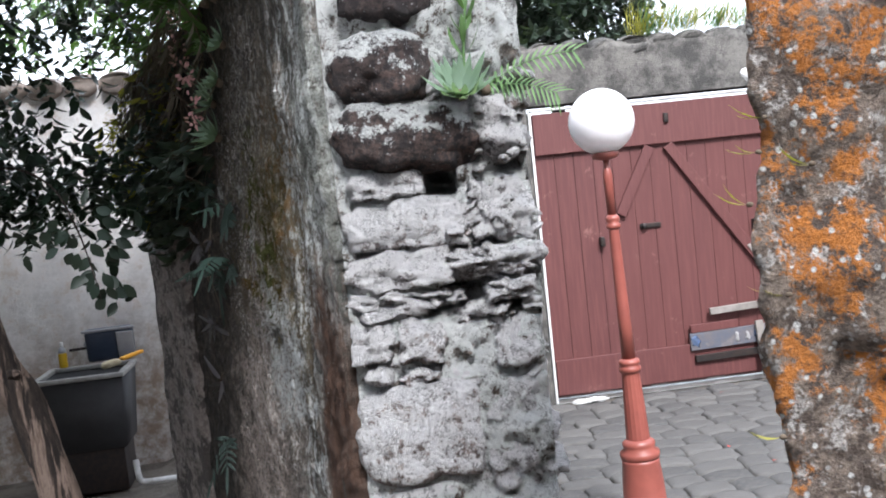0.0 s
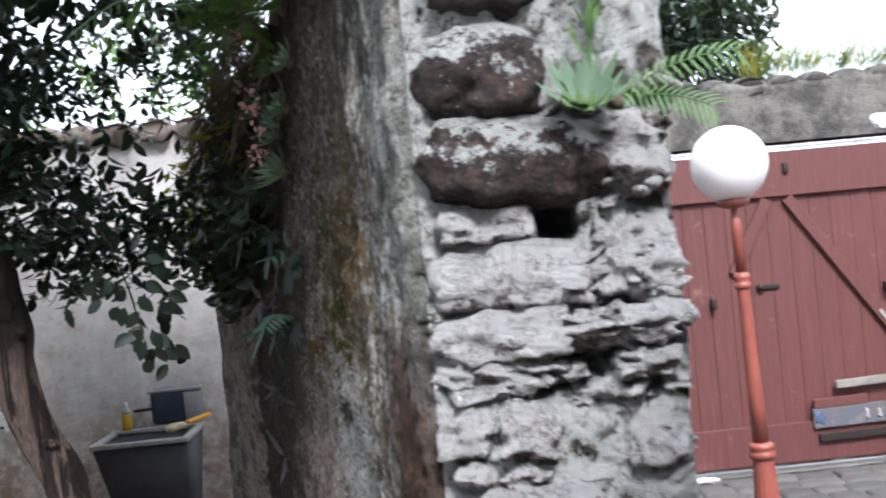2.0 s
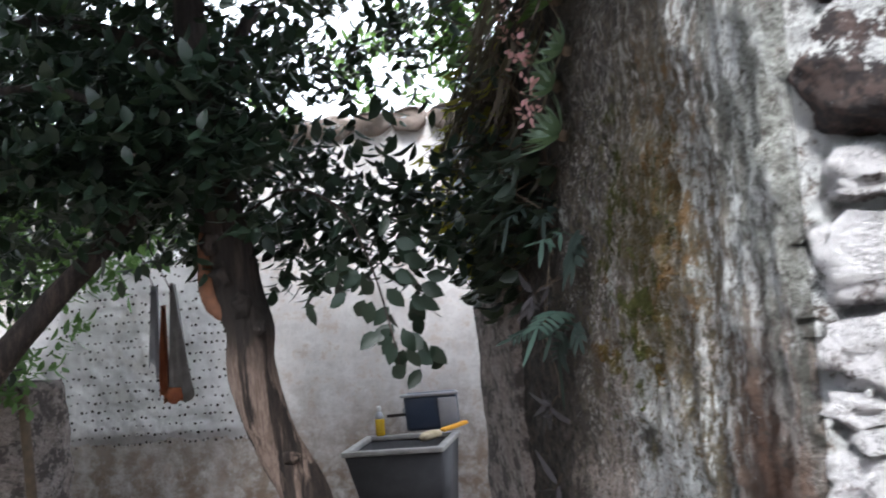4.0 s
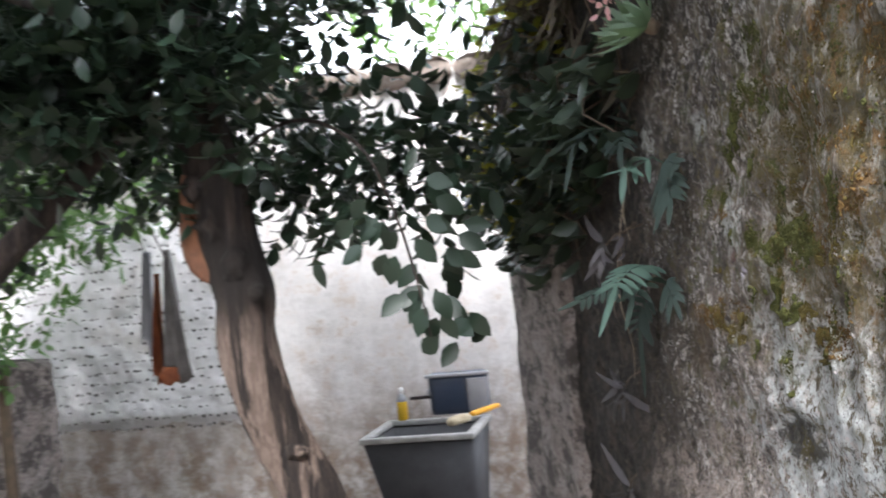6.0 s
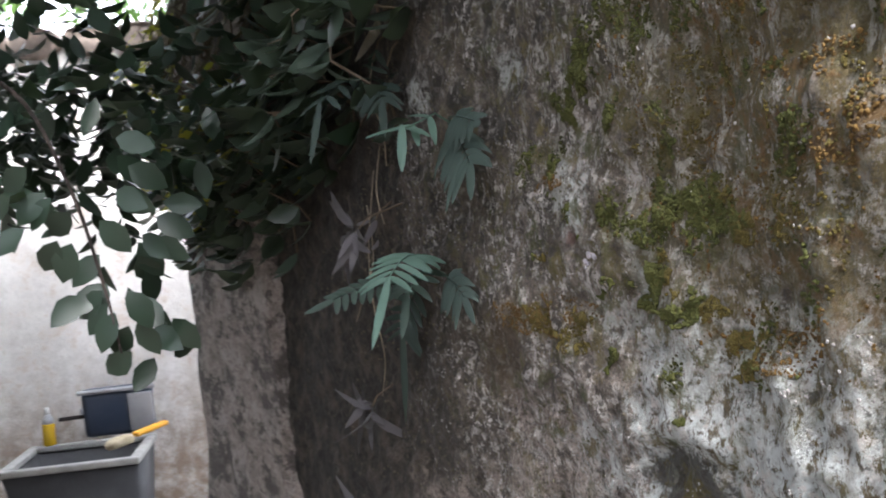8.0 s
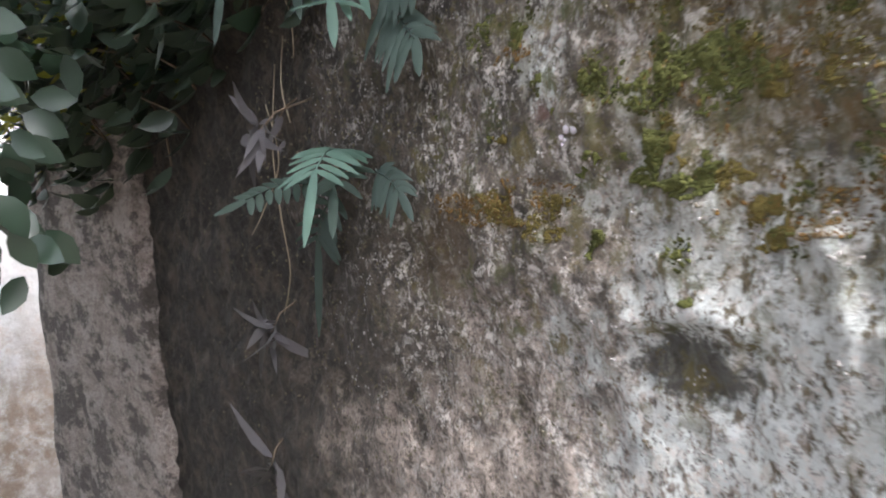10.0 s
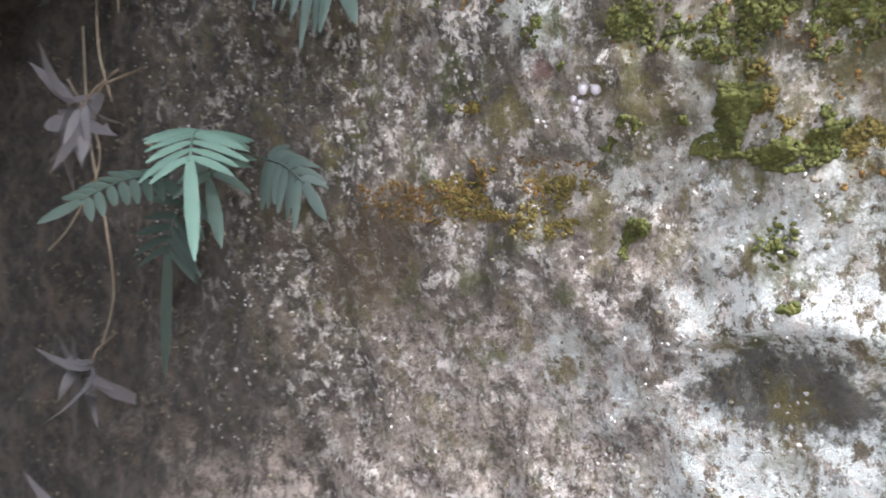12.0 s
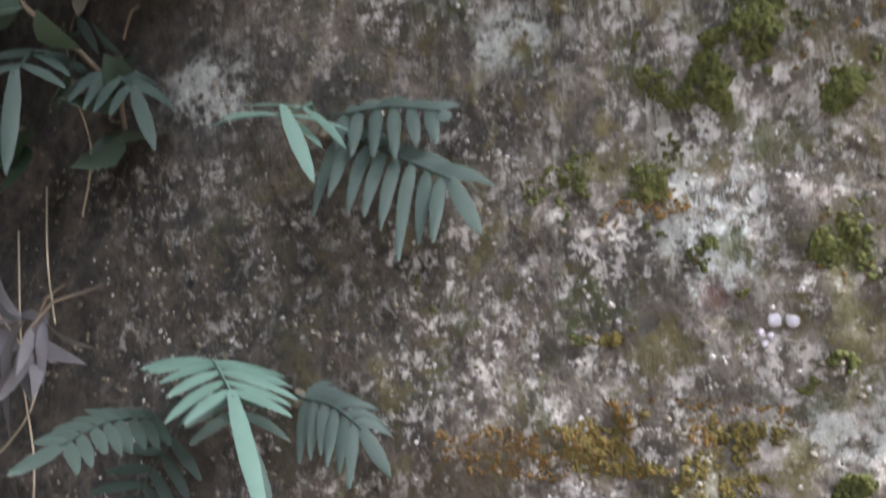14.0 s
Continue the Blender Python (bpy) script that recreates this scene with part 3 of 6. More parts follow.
def face_y(x, z):
    """How far the old plaster stands out at a place on the long face."""
    p = Vector((x, 0.0, z))
    d = 0.016 * fract(p * 3.1, 5) + 0.010 * fract(p * 13, 4) + 0.006 * fract(p * 38, 3) - 0.0025 * crack(p * 45)
    d += 0.012 * max(0, fract(Vector((x * 9, 0, z * 1.4)), 3)) * (1 if x < 0.7 else 0.3)
    near_end = max(0.0, min(1.0, (0.75 - x) / 0.3))
    if near_end:
        d += near_end * (0.020 * fract(Vector((x * 15, 4, z * 2.2)), 4) - 0.008 * crack(Vector((x * 22, 7, z * 6))))
    if x > 0.55:
        # a shallow hollow where the lichen has flaked off
        h = math.hypot((x - 0.81) / 0.085, (z - 1.25) / 0.035) + 0.5 * fract(p * 20, 3)
        d -= 0.012 * max(0.0, min(1.0, (1.3 - h) / 0.5))
    return d


def ruined_wall():
    """The thick broken wall: its long plastered face, its ragged stone end and its far side, lofted round the plan."""
    plan = []
    u = 3.9
    while u > 0.03:
        plan.append((u, 0.0, 0.0, 1.0, 0))
        u -= 0.05 if u > 3.2 else 0.02 if u > 1.75 else 0.0125
    plan.append((0.012, -0.006, -0.5, 0.86, 0))
    steps = 44
    for i in range(steps + 1):
        f = i / steps
        plan.append((-0.182 * f, -0.02 - 0.462 * f, -0.93, 0.37, 1))
    for i in range(28):
        plan.append((-0.17 + 0.15 * i, -0.49, 0.0, -1.0, 2))
    plan += [(3.9, -0.47, 1.0, 0.0, 2), (3.92, -0.3, 1.0, 0.0, 2), (3.92, -0.15, 1.0, 0.0, 2), (3.9, 0.0, 0.0, 1.0, 2)]
    zs = [-0.35 + 0.1 * i for i in range(8)] + [0.45 + 0.02 * i for i in range(25)] + [0.95 + 0.0125 * i for i in range(80)] + [1.95 + 0.02 * i for i in range(28)]
    vs, fs, mats = [], [], []
    for z in zs:
        for x, y, nx, ny, side in plan:
            p = Vector((x, y, z))
            if side == 0:
                d = face_y(x, z)
            elif side == 1 and -0.312 < y < -0.235 and 1.665 < z < 1.745:
                d = -0.2
            elif side == 1 and z > 1.70 and y > -0.33:
                d = -0.006 + 0.04 * fract(p * 9, 5) + 0.02 * fract(p * 28, 4)
            elif side == 1 and 1.35 < z < 1.36 + 0.25 * -y and y < -0.2:
                d = -0.10 + 0.05 * fract(p * 9, 5)
            elif side == 1 and z < 1.33 and y < -0.28:
                d = 0.012 + 0.04 * fract(p * 9, 5) + 0.024 * fract(p * 28, 4) + 0.006 * (crack(p * 34) + 0.6)
            elif side == 1:
                d = (-0.02 if y < -0.28 else 0.0) + (0.05 if y < -0.28 else 0.032) * fract(p * 9, 5) + 0.026 * fract(p * 28, 4) + 0.008 * (crack(p * 34) + 0.6)
            else:
                d = 0.03 * fract(p * 4, 4)
            vs.append((x + nx * d, y + ny * d, z + 0.004 * fract(p * 9, 2)))
    n = len(plan)
    for j in range(len(zs) - 1):
        for i in range(n - 1):
            fs.append((j * n + i, j * n + i + 1, (j + 1) * n + i + 1, (j + 1) * n + i))
            mats.append(0 if plan[i][4] == 0 else 1)
    # ragged top
    base = len(vs)
    top = (len(zs) - 1) * n
    for i in range(n):
        x, y, nx, ny, side = plan[i]
        vs.append((x * 0.995, -0.24, 2.56 + 0.03 * fract(Vector((x * 4, y * 4, 7)), 3)))
    for i in range(n - 1):
        fs.append((top + i, top + i + 1, base + i + 1, base + i))
        mats.append(1)
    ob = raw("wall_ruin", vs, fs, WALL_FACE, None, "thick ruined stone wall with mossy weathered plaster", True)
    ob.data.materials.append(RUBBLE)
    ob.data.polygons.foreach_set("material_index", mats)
    ob.matrix_basis = WALL_M
    return tagged(ob, "", "wall", "", "structure")


WALL = ruined_wall()


def end_stone(x0, z0, x1, z1, mat, proud=0.03, square=0.6, crag=0.1, tilt=0.0, seed=0):
    """One stone of the wall's broken end, given by its extent across the end and its heights."""
    cx, cz = (x0 + x1) / 2, (z0 + z1) / 2
    depth = 0.2
    bm = boulder(x1 - x0, depth, z1 - z0, (0, 0, 0), seed, square, crag, 4 if x1 - x0 > 0.1 else 3)
    at = Vector((cx, 2.83 + 0.1 * (cx + 0.144) + depth / 2 - proud, cz))
    bmesh.ops.transform(bm, matrix=WALL_INV @ Matrix.Translation(at) @ pose(0, 0, 0, 0, tilt, 5.7), verts=bm.verts)
    return part("stone", bm, mat, WALL)


END_STONES = [
    (-0.09, 2.11, 0.17, 2.30, STONE_DARK, 0.05, 0.2, 0.16, 2), (-0.115, 1.90, 0.150, 2.105, STONE_DARK, 0.08, 0.24, 0.14, 1),
    (-0.125, 1.73, 0.245, 1.925, STONE_DARK, 0.08, 0.22, 0.16, 6), (0.15, 1.74, 0.375, 1.905, STONE_LIGHT, 0.03, 0.4, 0.3, -6),
    (-0.105, 1.668, 0.10, 1.742, STONE_LIGHT, 0.035, 0.75, 0.22, 1),
    (-0.115, 1.535, 0.20, 1.672, STONE_LIGHT, 0.04, 0.75, 0.2, 0), (0.19, 1.54, 0.37, 1.72, STONE_LIGHT, 0.025, 0.4, 0.35, 3),
    (-0.13, 1.432, 0.15, 1.535, STONE_LIGHT, 0.04, 0.7, 0.24, -2), (0.13, 1.45, 0.365, 1.525, STONE_LIGHT, 0.055, 0.5, 0.35, 7),
    (-0.13, 1.358, 0.085, 1.436, STONE_LIGHT, 0.03, 0.7, 0.26, 1), (0.225, 1.380, 0.355, 1.435, STONE_LIGHT, 0.055, 0.7, 0.25, 0),
    (-0.135, 1.250, -0.015, 1.362, STONE_LIGHT, 0.03, 0.6, 0.25, 0), (-0.015, 1.232, 0.11, 1.352, STONE_WARM, 0.045, 0.6, 0.18, 2),
    (0.225, 1.20, 0.345, 1.37, STONE_LIGHT, 0.03, 0.5, 0.3, 0),
    (-0.11, 1.185, -0.03, 1.238, STONE_LIGHT, 0.03, 0.5, 0.25, 6), (-0.02, 1.175, 0.09, 1.232, STONE_WARM, 0.03, 0.5, 0.25, -4),
    (-0.135, 0.925, 0.19, 1.190, STONE_WARM, 0.045, 0.78, 0.14, 1), (0.20, 1.03, 0.335, 1.18, STONE_LIGHT, 0.03, 0.5, 0.3, 5),
    (0.19, 0.88, 0.325, 1.01, STONE_LIGHT, 0.03, 0.5, 0.3, 3), (-0.14, 0.78, 0.075, 0.925, STONE_LIGHT, 0.035, 0.6, 0.25, -2),
    (0.15, 0.72, 0.34, 0.86, STONE_LIGHT, 0.035, 0.6, 0.25, 2), (-0.15, 0.56, 0.10, 0.775, STONE_WARM, 0.035, 0.7, 0.2, 0),
    (0.11, 0.52, 0.34, 0.71, STONE_LIGHT, 0.035, 0.7, 0.2, 0), (-0.15, 0.30, 0.06, 0.55, STONE_LIGHT, 0.035, 0.7, 0.2, 0),
    (0.07, 0.26, 0.34, 0.51, STONE_WARM, 0.035, 0.7, 0.2, 0), (-0.15, 0.0, 0.14, 0.29, STONE_LIGHT, 0.035, 0.7, 0.2, 0),
        (0.15, -0.05, 0.35, 0.25, STONE_WARM, 0.035, 0.7, 0.2, 0), (-0.06, 2.29, 0.2, 2.45, STONE_LIGHT, 0.03, 0.7, 0.2, 0),
]
for k, (x0, z0, x1, z1, mat, proud, square, crag, tilt) in enumerate(END_STONES):
    end_stone(x0, z0, x1, z1, mat, proud, square, crag, tilt, k + 1)
rng = random.Random(5)
for k in range(120):
    # packing stones and broken mortar between the courses, thickest in the ragged half
    x = rng.uniform(-0.11, 0.35) if k % 3 == 0 else rng.uniform(0.12, 0.36)
    z, s = rng.uniform(0.5, 1.95), rng.uniform(0.03, 0.085)
    if 0.08 < x < 0.19 and 1.66 < z < 1.76 or 0.08 < x < 0.32 and 1.36 < z < 1.47 and k % 3:
        continue
    end_stone(x - s * 0.7, z - s * 0.4, x + s * 0.7, z + s * 0.4, STONE_LIGHT if k % 4 else STONE_WARM, rng.uniform(-0.01, 0.03) if z > 1.33 else rng.uniform(-0.02, 0.012), 0.45, 0.4, rng.uniform(-25, 25), 50 + k)


def pilaster():
    """A flat plastered strip that stands proud of the long face near its far end."""
    bm = bmesh.new()
    nx, nz = 46, 70
    grid = []
    for j in range(nz + 1):
        row = []
        for i in range(nx + 1):
            x, z = 2.55 + 1.30 * i / nx, -0.3 + 2.75 * j / nz
            y = 0.035 + 0.012 * fract(Vector((x, 3, z)) * 4, 4) + 0.005 * fract(Vector((x, 9, z)) * 18, 3)
            if i in (0, nx):
                y = -0.02
            if i == 1:
                x -= 0.025 - 0.012 * fract(Vector((0, 0, z * 9)), 2)
            if i == nx - 1:
                x += 0.024
            row.append(bm.verts.new((x, y, z)))
        grid.append(row)
    for a, b in zip(grid, grid[1:]):
        for i in range(nx):
            bm.faces.new((a[i], a[i + 1], b[i + 1], b[i]))
    part("pilaster", bm, PILASTER, WALL, "stained pinkish-grey plaster pilaster")


pilaster()


def rough_block(name, x0, x1, y0, y1, z0, z1, step, mat, label, rough, kind="structure", seed=0.0, shear=0.0):
    """A free-standing mass of masonry with a rough, craggy skin."""
    plan = []
    for a, b, nx, ny in (((x0, y1), (x0, y0), -1, 0), ((x0, y0), (x1, y0), 0, -1), ((x1, y0), (x1, y1), 1, 0), ((x1, y1), (x0, y1), 0, 1)):
        n = max(2, int(math.hypot(b[0] - a[0], b[1] - a[1]) / step))
        plan += [(a[0] + (b[0] - a[0]) * i / n, a[1] + (b[1] - a[1]) * i / n) for i in range(n)]
    cx, cy = (x0 + x1) / 2, (y0 + y1) / 2
    nz = int((z1 - z0) / step)
    vs, n = [], len(plan)
    for j in range(nz + 1):
        z = z0 + (z1 - z0) * j / nz
        for x, y in plan:
            p = Vector((x + seed, y, z))
            d = rough * (fract(p * 4.2, 5) + 0.55 * fract(p * 12, 4) + 0.3 * fract(p * 34, 3))
            out = Vector((max(-1, min(1, (x - cx) / (x1 - cx) * 1.02)) ** 9, max(-1, min(1, (y - cy) / (y1 - cy) * 1.02)) ** 9, 0)).normalized()
            corner = abs(out.x * out.y) * 0.06
            vs.append((x + out.x * (d - corner) + shear * (y - y0), y + out.y * (d - corner), z))
    fs = [(j * n + i, j * n + (i + 1) % n, (j + 1) * n + (i + 1) % n, (j + 1) * n + i) for j in range(nz) for i in range(n)]
    vs.append((cx, cy, z1 + 0.05))
    fs += [(nz * n + i, nz * n + (i + 1) % n, len(vs) - 1) for i in range(n)]
    return tagged(raw(name, vs, fs, mat, None, label, True), "", "wall", "", kind)


GATE_PIER = rough_block("wall_gate_pier", 0.60, 2.0, 1.40, 1.95, -0.2, 2.7, 0.014, ORANGE_LICHEN, "dark rough stone pier crusted with orange lichen", 0.034, shear=0.6)

# boundary walls of the yard and the court
BACK_TURN = 11.0
BACK_M = pose(-3.1, 7.75, 0, 0, 0, BACK_TURN)


def sheet_wall(name, m, x0, x1, z0, z1, thick, mat, label, step=0.1, rough=0.008, top_rough=0.02, holes=()):
    """A wall along its own x axis whose front faces -y, with thickness behind."""
    nx, nz = int((x1 - x0) / step), int((z1 - z0) / step)
    vs, fs = [], []
    for back in (0, 1):
        for j in range(nz + 1):
            for i in range(nx + 1):
                x, z = x0 + (x1 - x0) * i / nx, z0 + (z1 - z0) * j / nz
                p = Vector((x, back, z))
                y = back * thick + (0 if back else rough * (fract(p * 2.2, 4) + 0.4 * fract(p * 9, 3)))
                if j == nz:
                    z += top_rough * fract(Vector((x * 3, 5, 0)), 4)
                vs.append((x, y, z))
    n, half = nx + 1, (nx + 1) * (nz + 1)
    for j in range(nz):
        for i in range(nx):
            xm, zm = x0 + (x1 - x0) * (i + 0.5) / nx, z0 + (z1 - z0) * (j + 0.5) / nz
            if any(a < xm < b and c < zm < d for a, b, c, d in holes):
                continue
            q = (j * n + i, j * n + i + 1, (j + 1) * n + i + 1, (j + 1) * n + i)
            fs.append(q)
            fs.append(tuple(half + k for k in reversed(q)))
    t = nz * n
    fs += [(t + i, t + i + 1, half + t + i + 1, half + t + i) for i in range(nx)]
    for i in (0, nx):
        fs += [(j * n + i, (j + 1) * n + i, half + (j + 1) * n + i, half + j * n + i) for j in range(nz)]
    ob = raw(name, vs, fs, mat, None, label, True)
    ob.matrix_basis = m
    return tagged(ob, "", "wall", "", "structure")


BACK_WALL = sheet_wall("wall_back", BACK_M, -5.5, 0.95, -0.4, 2.72, 0.25, LIMEWASH, "old limewashed yard wall with grey and brown stains", 0.05, 0.012)
DOOR_TURN = math.degrees(math.atan2(0.347, 1.837))
DOOR_M = pose(0.514, 7.813, 0, 0, 0, DOOR_TURN)
COURT_WALL = sheet_wall("wall_court", DOOR_M, -2.2, 6.0, -0.3, 2.6, 0.3, CEMENT, "blackened cement wall above the red gate", 0.05, 0.015, 0.05, ((-0.05, 1.9, -0.4, 2.2),))


# unseen plain walls, added so that low skylight doesn't flood the yard
sheet_wall("wall_behind", pose(-9, -5.5, 0, 0, 0, 180) @ Matrix.Translation((-18, 0, 0)), 0, 18, -0.4, 5.0, 0.3, CEMENT, "unseen plain grey cement wall added round the court to cut low skylight", 0.5)
sheet_wall("wall_side", pose(-9, -5.5, 0, 0, 0, 90), 0, 16, -0.4, 2.8, 0.3, CEMENT, "unseen plain grey cement wall added beside the yard to cut low skylight", 0.5)
sheet_wall("wall_far_side", pose(7.5, 10.5, 0, 0, 0, -90), 0, 16, -0.4, 4.2, 0.3, CEMENT, "unseen plain grey cement wall added round the court to cut low skylight", 0.5)


# ---- red gate ----
def red_gate():
    gate = thing("door_1", "closed oxide-red plank gate with diagonal braces", "gate", kind="structure")
    gate.matrix_basis = DOOR_M
    w, n = 1.87, 13
    for i in range(n):
        a = w / n
        part("plank", box(a - 0.0025, 0.035, 2.08 + 0.01 * math.sin(i * 2.1), (a * (i + 0.5), 0.075, 1.085), 0.0018), RED, gate, smooth=False)
    part("top_board", box(1.86, 0.03, 0.30, (0.935, 0.04, 1.985), 0.005), RED, gate, smooth=False)
    part("bottom_board", box(1.86, 0.03, 0.26, (0.935, 0.04, 0.19), 0.005), RED, gate, smooth=False)
    for x0, z0, x1, z1 in ((1.00, 1.82, 1.80, 0.66), (0.86, 1.82, 0.60, 1.34)):
        length = math.hypot(x1 - x0, z1 - z0)
        ang = math.atan2(z1 - z0, x1 - x0)
        part("brace", box(length, 0.03, 0.075, ((x0 + x1) / 2, 0.038, (z0 + z1) / 2), 0.004, Matrix.Rotation(-ang, 4, "Y")), RED, gate, smooth=False)
        if x1 > x0:
            f = 0.84
            part("bare_strip", box(length * 0.3, 0.008, 0.028, (x0 + (x1 - x0) * f, 0.0185, z0 + (z1 - z0) * f), 0.003, Matrix.Rotation(-ang, 4, "Y")), GREY_WOOD, gate, "grey wood where the paint has gone", smooth=False)
    bm = box(0.16, 0.012, 0.035, (0.82, 0.048, 1.24), 0.004)
    lathe([(0.022, -0.02), (0.022, 0.02)], 12, bm, (0.77, 0.045, 1.24))
    part("latch", bm, IRON, gate, "dark iron latch")
    for x, z in ((0.44, 1.16), (1.62, 1.17), (1.0, 2.02)):
        bm = box(0.035, 0.05, 0.07, (x, 0.03, z), 0.006)
        part("staple", bm, IRON, gate, "small dark iron staple")
    # daylight in the gaps below and beside the gate, modelled as white strips
    part("low_gap_light", box(1.88, 0.05, 0.035, (0.935, 0.12, 0.0), 0.004), WHITE_PAINT, gate, "daylight under the gate, modelled as a white strip")
    part("side_gap_light", box(0.02, 0.05, 2.15, (-0.015, 0.045, 1.075), 0.005), WHITE_PAINT, gate, "daylight beside the gate, modelled as a white strip")
    part("lintel_edge", box(1.9, 0.05, 0.02, (0.935, 0.035, 2.16), 0.005), JAMB, gate, "white painted lintel edge")
    return gate


red_gate()


def jamb():
    bm = bmesh.new()
    nz, ring = 50, 20
    rows = []
    for j in range(nz + 1):
        z = -0.1 + 2.28 * j / nz
        row = []
        for k in range(ring):
            a = 2 * math.pi * k / ring
            c, s = math.cos(a), math.sin(a)
            r = 0.078 / max(abs(c), abs(s)) ** 0.9
            p = Vector((c, s, z * 4))
            r *= 1 + 0.09 * fract(p * 1.3, 4)
            row.append(bm.verts.new((1.965 + r * c, 0.03 + r * s * 0.9, z)))
        rows.append(row)
    for a, b in zip(rows, rows[1:]):
        for k in range(ring):
            bm.faces.new((a[k], a[(k + 1) % ring], b[(k + 1) % ring], b[k]))
    bm.faces.new(rows[-1])
    ob = part("gate_jamb", bm, JAMB)
    ob.matrix_basis = DOOR_M
    tagged(ob, "flaking white-painted gate post against the court wall", "post", "", "structure")
    bm = boulder(0.13, 0.16, 2.3, (2.10, 0.04, 1.05), 31, 0.7, 0.3, 4)
    ob = part("gate_jamb", bm, CEMENT)
    ob.matrix_basis = DOOR_M
    tagged(ob, "rough dark cement edge beside the white gate post", "post", "", "structure")
    bm = boulder(0.34, 0.02, 0.11, (1.77, -0.004, 2.27), 77, 0.5, 0.22, 4)
    ob = part("plaster_patch", bm, WHITE_PAINT)
    ob.matrix_basis = DOOR_M
    tagged(ob, "bare white patch of plaster on the cement wall", "plaster", "", "structure")


jamb()


def coping():
    """Half-round tiles, half buried in cement, along the court wall's top."""
    cop = thing("wall_coping", "wavy row of blackened half-round coping tiles", "coping", kind="structure")
    cop.matrix_basis = DOOR_M
    r = random.Random(3)
    for i in range(36):
        bm = bmesh.new()
        x = -2.1 + 0.225 * i
        pts = [(x + 0.012 * r.uniform(-1, 1), 0.035, r.uniform(-0.03, 0.01)), (x, 0.06, r.uniform(-0.02, 0.02)), (x, 0.15, 0.03), (x, 0.36, 0.0)]
        tube(pts, (0.108, 0.112, 0.11, 0.10), 16, 0.12, bm)
        bmesh.ops.transform(bm, matrix=Matrix.Translation((0, 0, 2.575)) @ Matrix.Diagonal((1, 1, 0.62, 1)), verts=bm.verts)
        part("tile", bm, CEMENT, cop)


coping()


def back_coping():
    cop = thing("wall_coping", "worn clay tiles along the top of the white yard wall", "coping", kind="structure")
    cop.matrix_basis = BACK_M
    r = random.Random(4)
    for i in range(25):
        bm = bmesh.new()
        x = -5.4 + 0.26 * i
        tube([(x, -0.05, r.uniform(-0.02, 0.02)), (x, -0.02, 0.0), (x, 0.1, 0.04), (x + 0.01, 0.33, 0.0)], (0.125, 0.132, 0.13, 0.12), 16, 0.14, bm)
        bmesh.ops.transform(bm, matrix=Matrix.Translation((0, 0, 2.70)) @ Matrix.Diagonal((1, 1, 0.65, 1)), verts=bm.verts)
        part("tile", bm, TILE, cop)


back_coping()


def pitted_render():
    """The older stretch of the white wall: rows of small pits in thick render."""
    r = random.Random(8)
    panel = thing("pitted_render", "white rough render with rows of small dark discs painted as shaded pits", "wall", kind="structure")
    panel.matrix_basis = BACK_M
    vs, fs = [], []
    x0, x1, z0, z1, s = -2.75, -0.80, 0.62, 2.05, 0.0172
    nx, nz = int((x1 - x0) / s), int((z1 - z0) / s)
    for j in range(nz + 1):
        for i in range(nx + 1):
            x, z = x0 + s * i, z0 + s * j
            p = Vector((x, 2, z))
            d = 0.012 * fract(p * 7, 4) + 0.006 * fract(p * 24, 3)
            edge = min(i, nx - i, j, nz - j) * s
            vs.append((x, -0.028 - d + max(0, 0.12 - edge) * 0.4, z))
    for j in range(nz):
        for i in range(nx):
            a = j * (nx + 1) + i
            fs.append((a, a + 1, a + nx + 2, a + nx + 1))
    raw("render_coat", vs, fs, FRESH_LIME, panel, "", True)
    # flat dark discs paint the shade inside each pit; the coat isn't hollowed
    v, f = [], []
    for j in range(22):
        for i in range(39):
            if r.random() < 0.22:
                continue
            x, z = x0 + 0.08 + 0.047 * i + 0.0235 * (j % 2) + r.uniform(-0.012, 0.012), z0 + 0.06 + 0.060 * j + r.uniform(-0.009, 0.009)
            k, rad = len(v), r.uniform(0.006, 0.0125)
            d = 0.012 * fract(Vector((x, 2, z)) * 7, 4) + 0.006 * fract(Vector((x, 2, z)) * 24, 3)
            for q in range(7):
                a = 2 * math.pi * q / 7
                v.append((x + rad * math.cos(a) * r.uniform(0.8, 1.2), -0.047 - d, z + rad * 0.9 * math.sin(a)))
            v.append((x, -0.044 - d, z))
            f += [(k + q, k + (q + 1) % 7, k + 7) for q in range(7)]
    raw("pit_shade_field", v, f, IRON, panel, "small dark discs painted as shaded pits", False, "stuff")


pitted_render()


def low_wall():
    """A short stretch of stained wall that comes forward on the far side of the tree."""
    ob = rough_block("wall_low_stub", -6.6, -4.35, 5.75, 6.2, -0.3, 1.25, 0.04, PILASTER, "low stained plaster wall overgrown with creeper", 0.03, seed=4.0)
    pipe = part("drain_pipe", tube(smooth_path([(-4.22, 5.72, -0.2), (-4.21, 5.7, 0.5), (-4.24, 5.72, 1.0), (-4.3, 5.78, 1.2)], 14), [0.028] * 14, 10, 0.1), STEM)
    tagged(pipe, "old dark drain pipe at the low wall's edge", "pipe")
    return ob


low_wall()


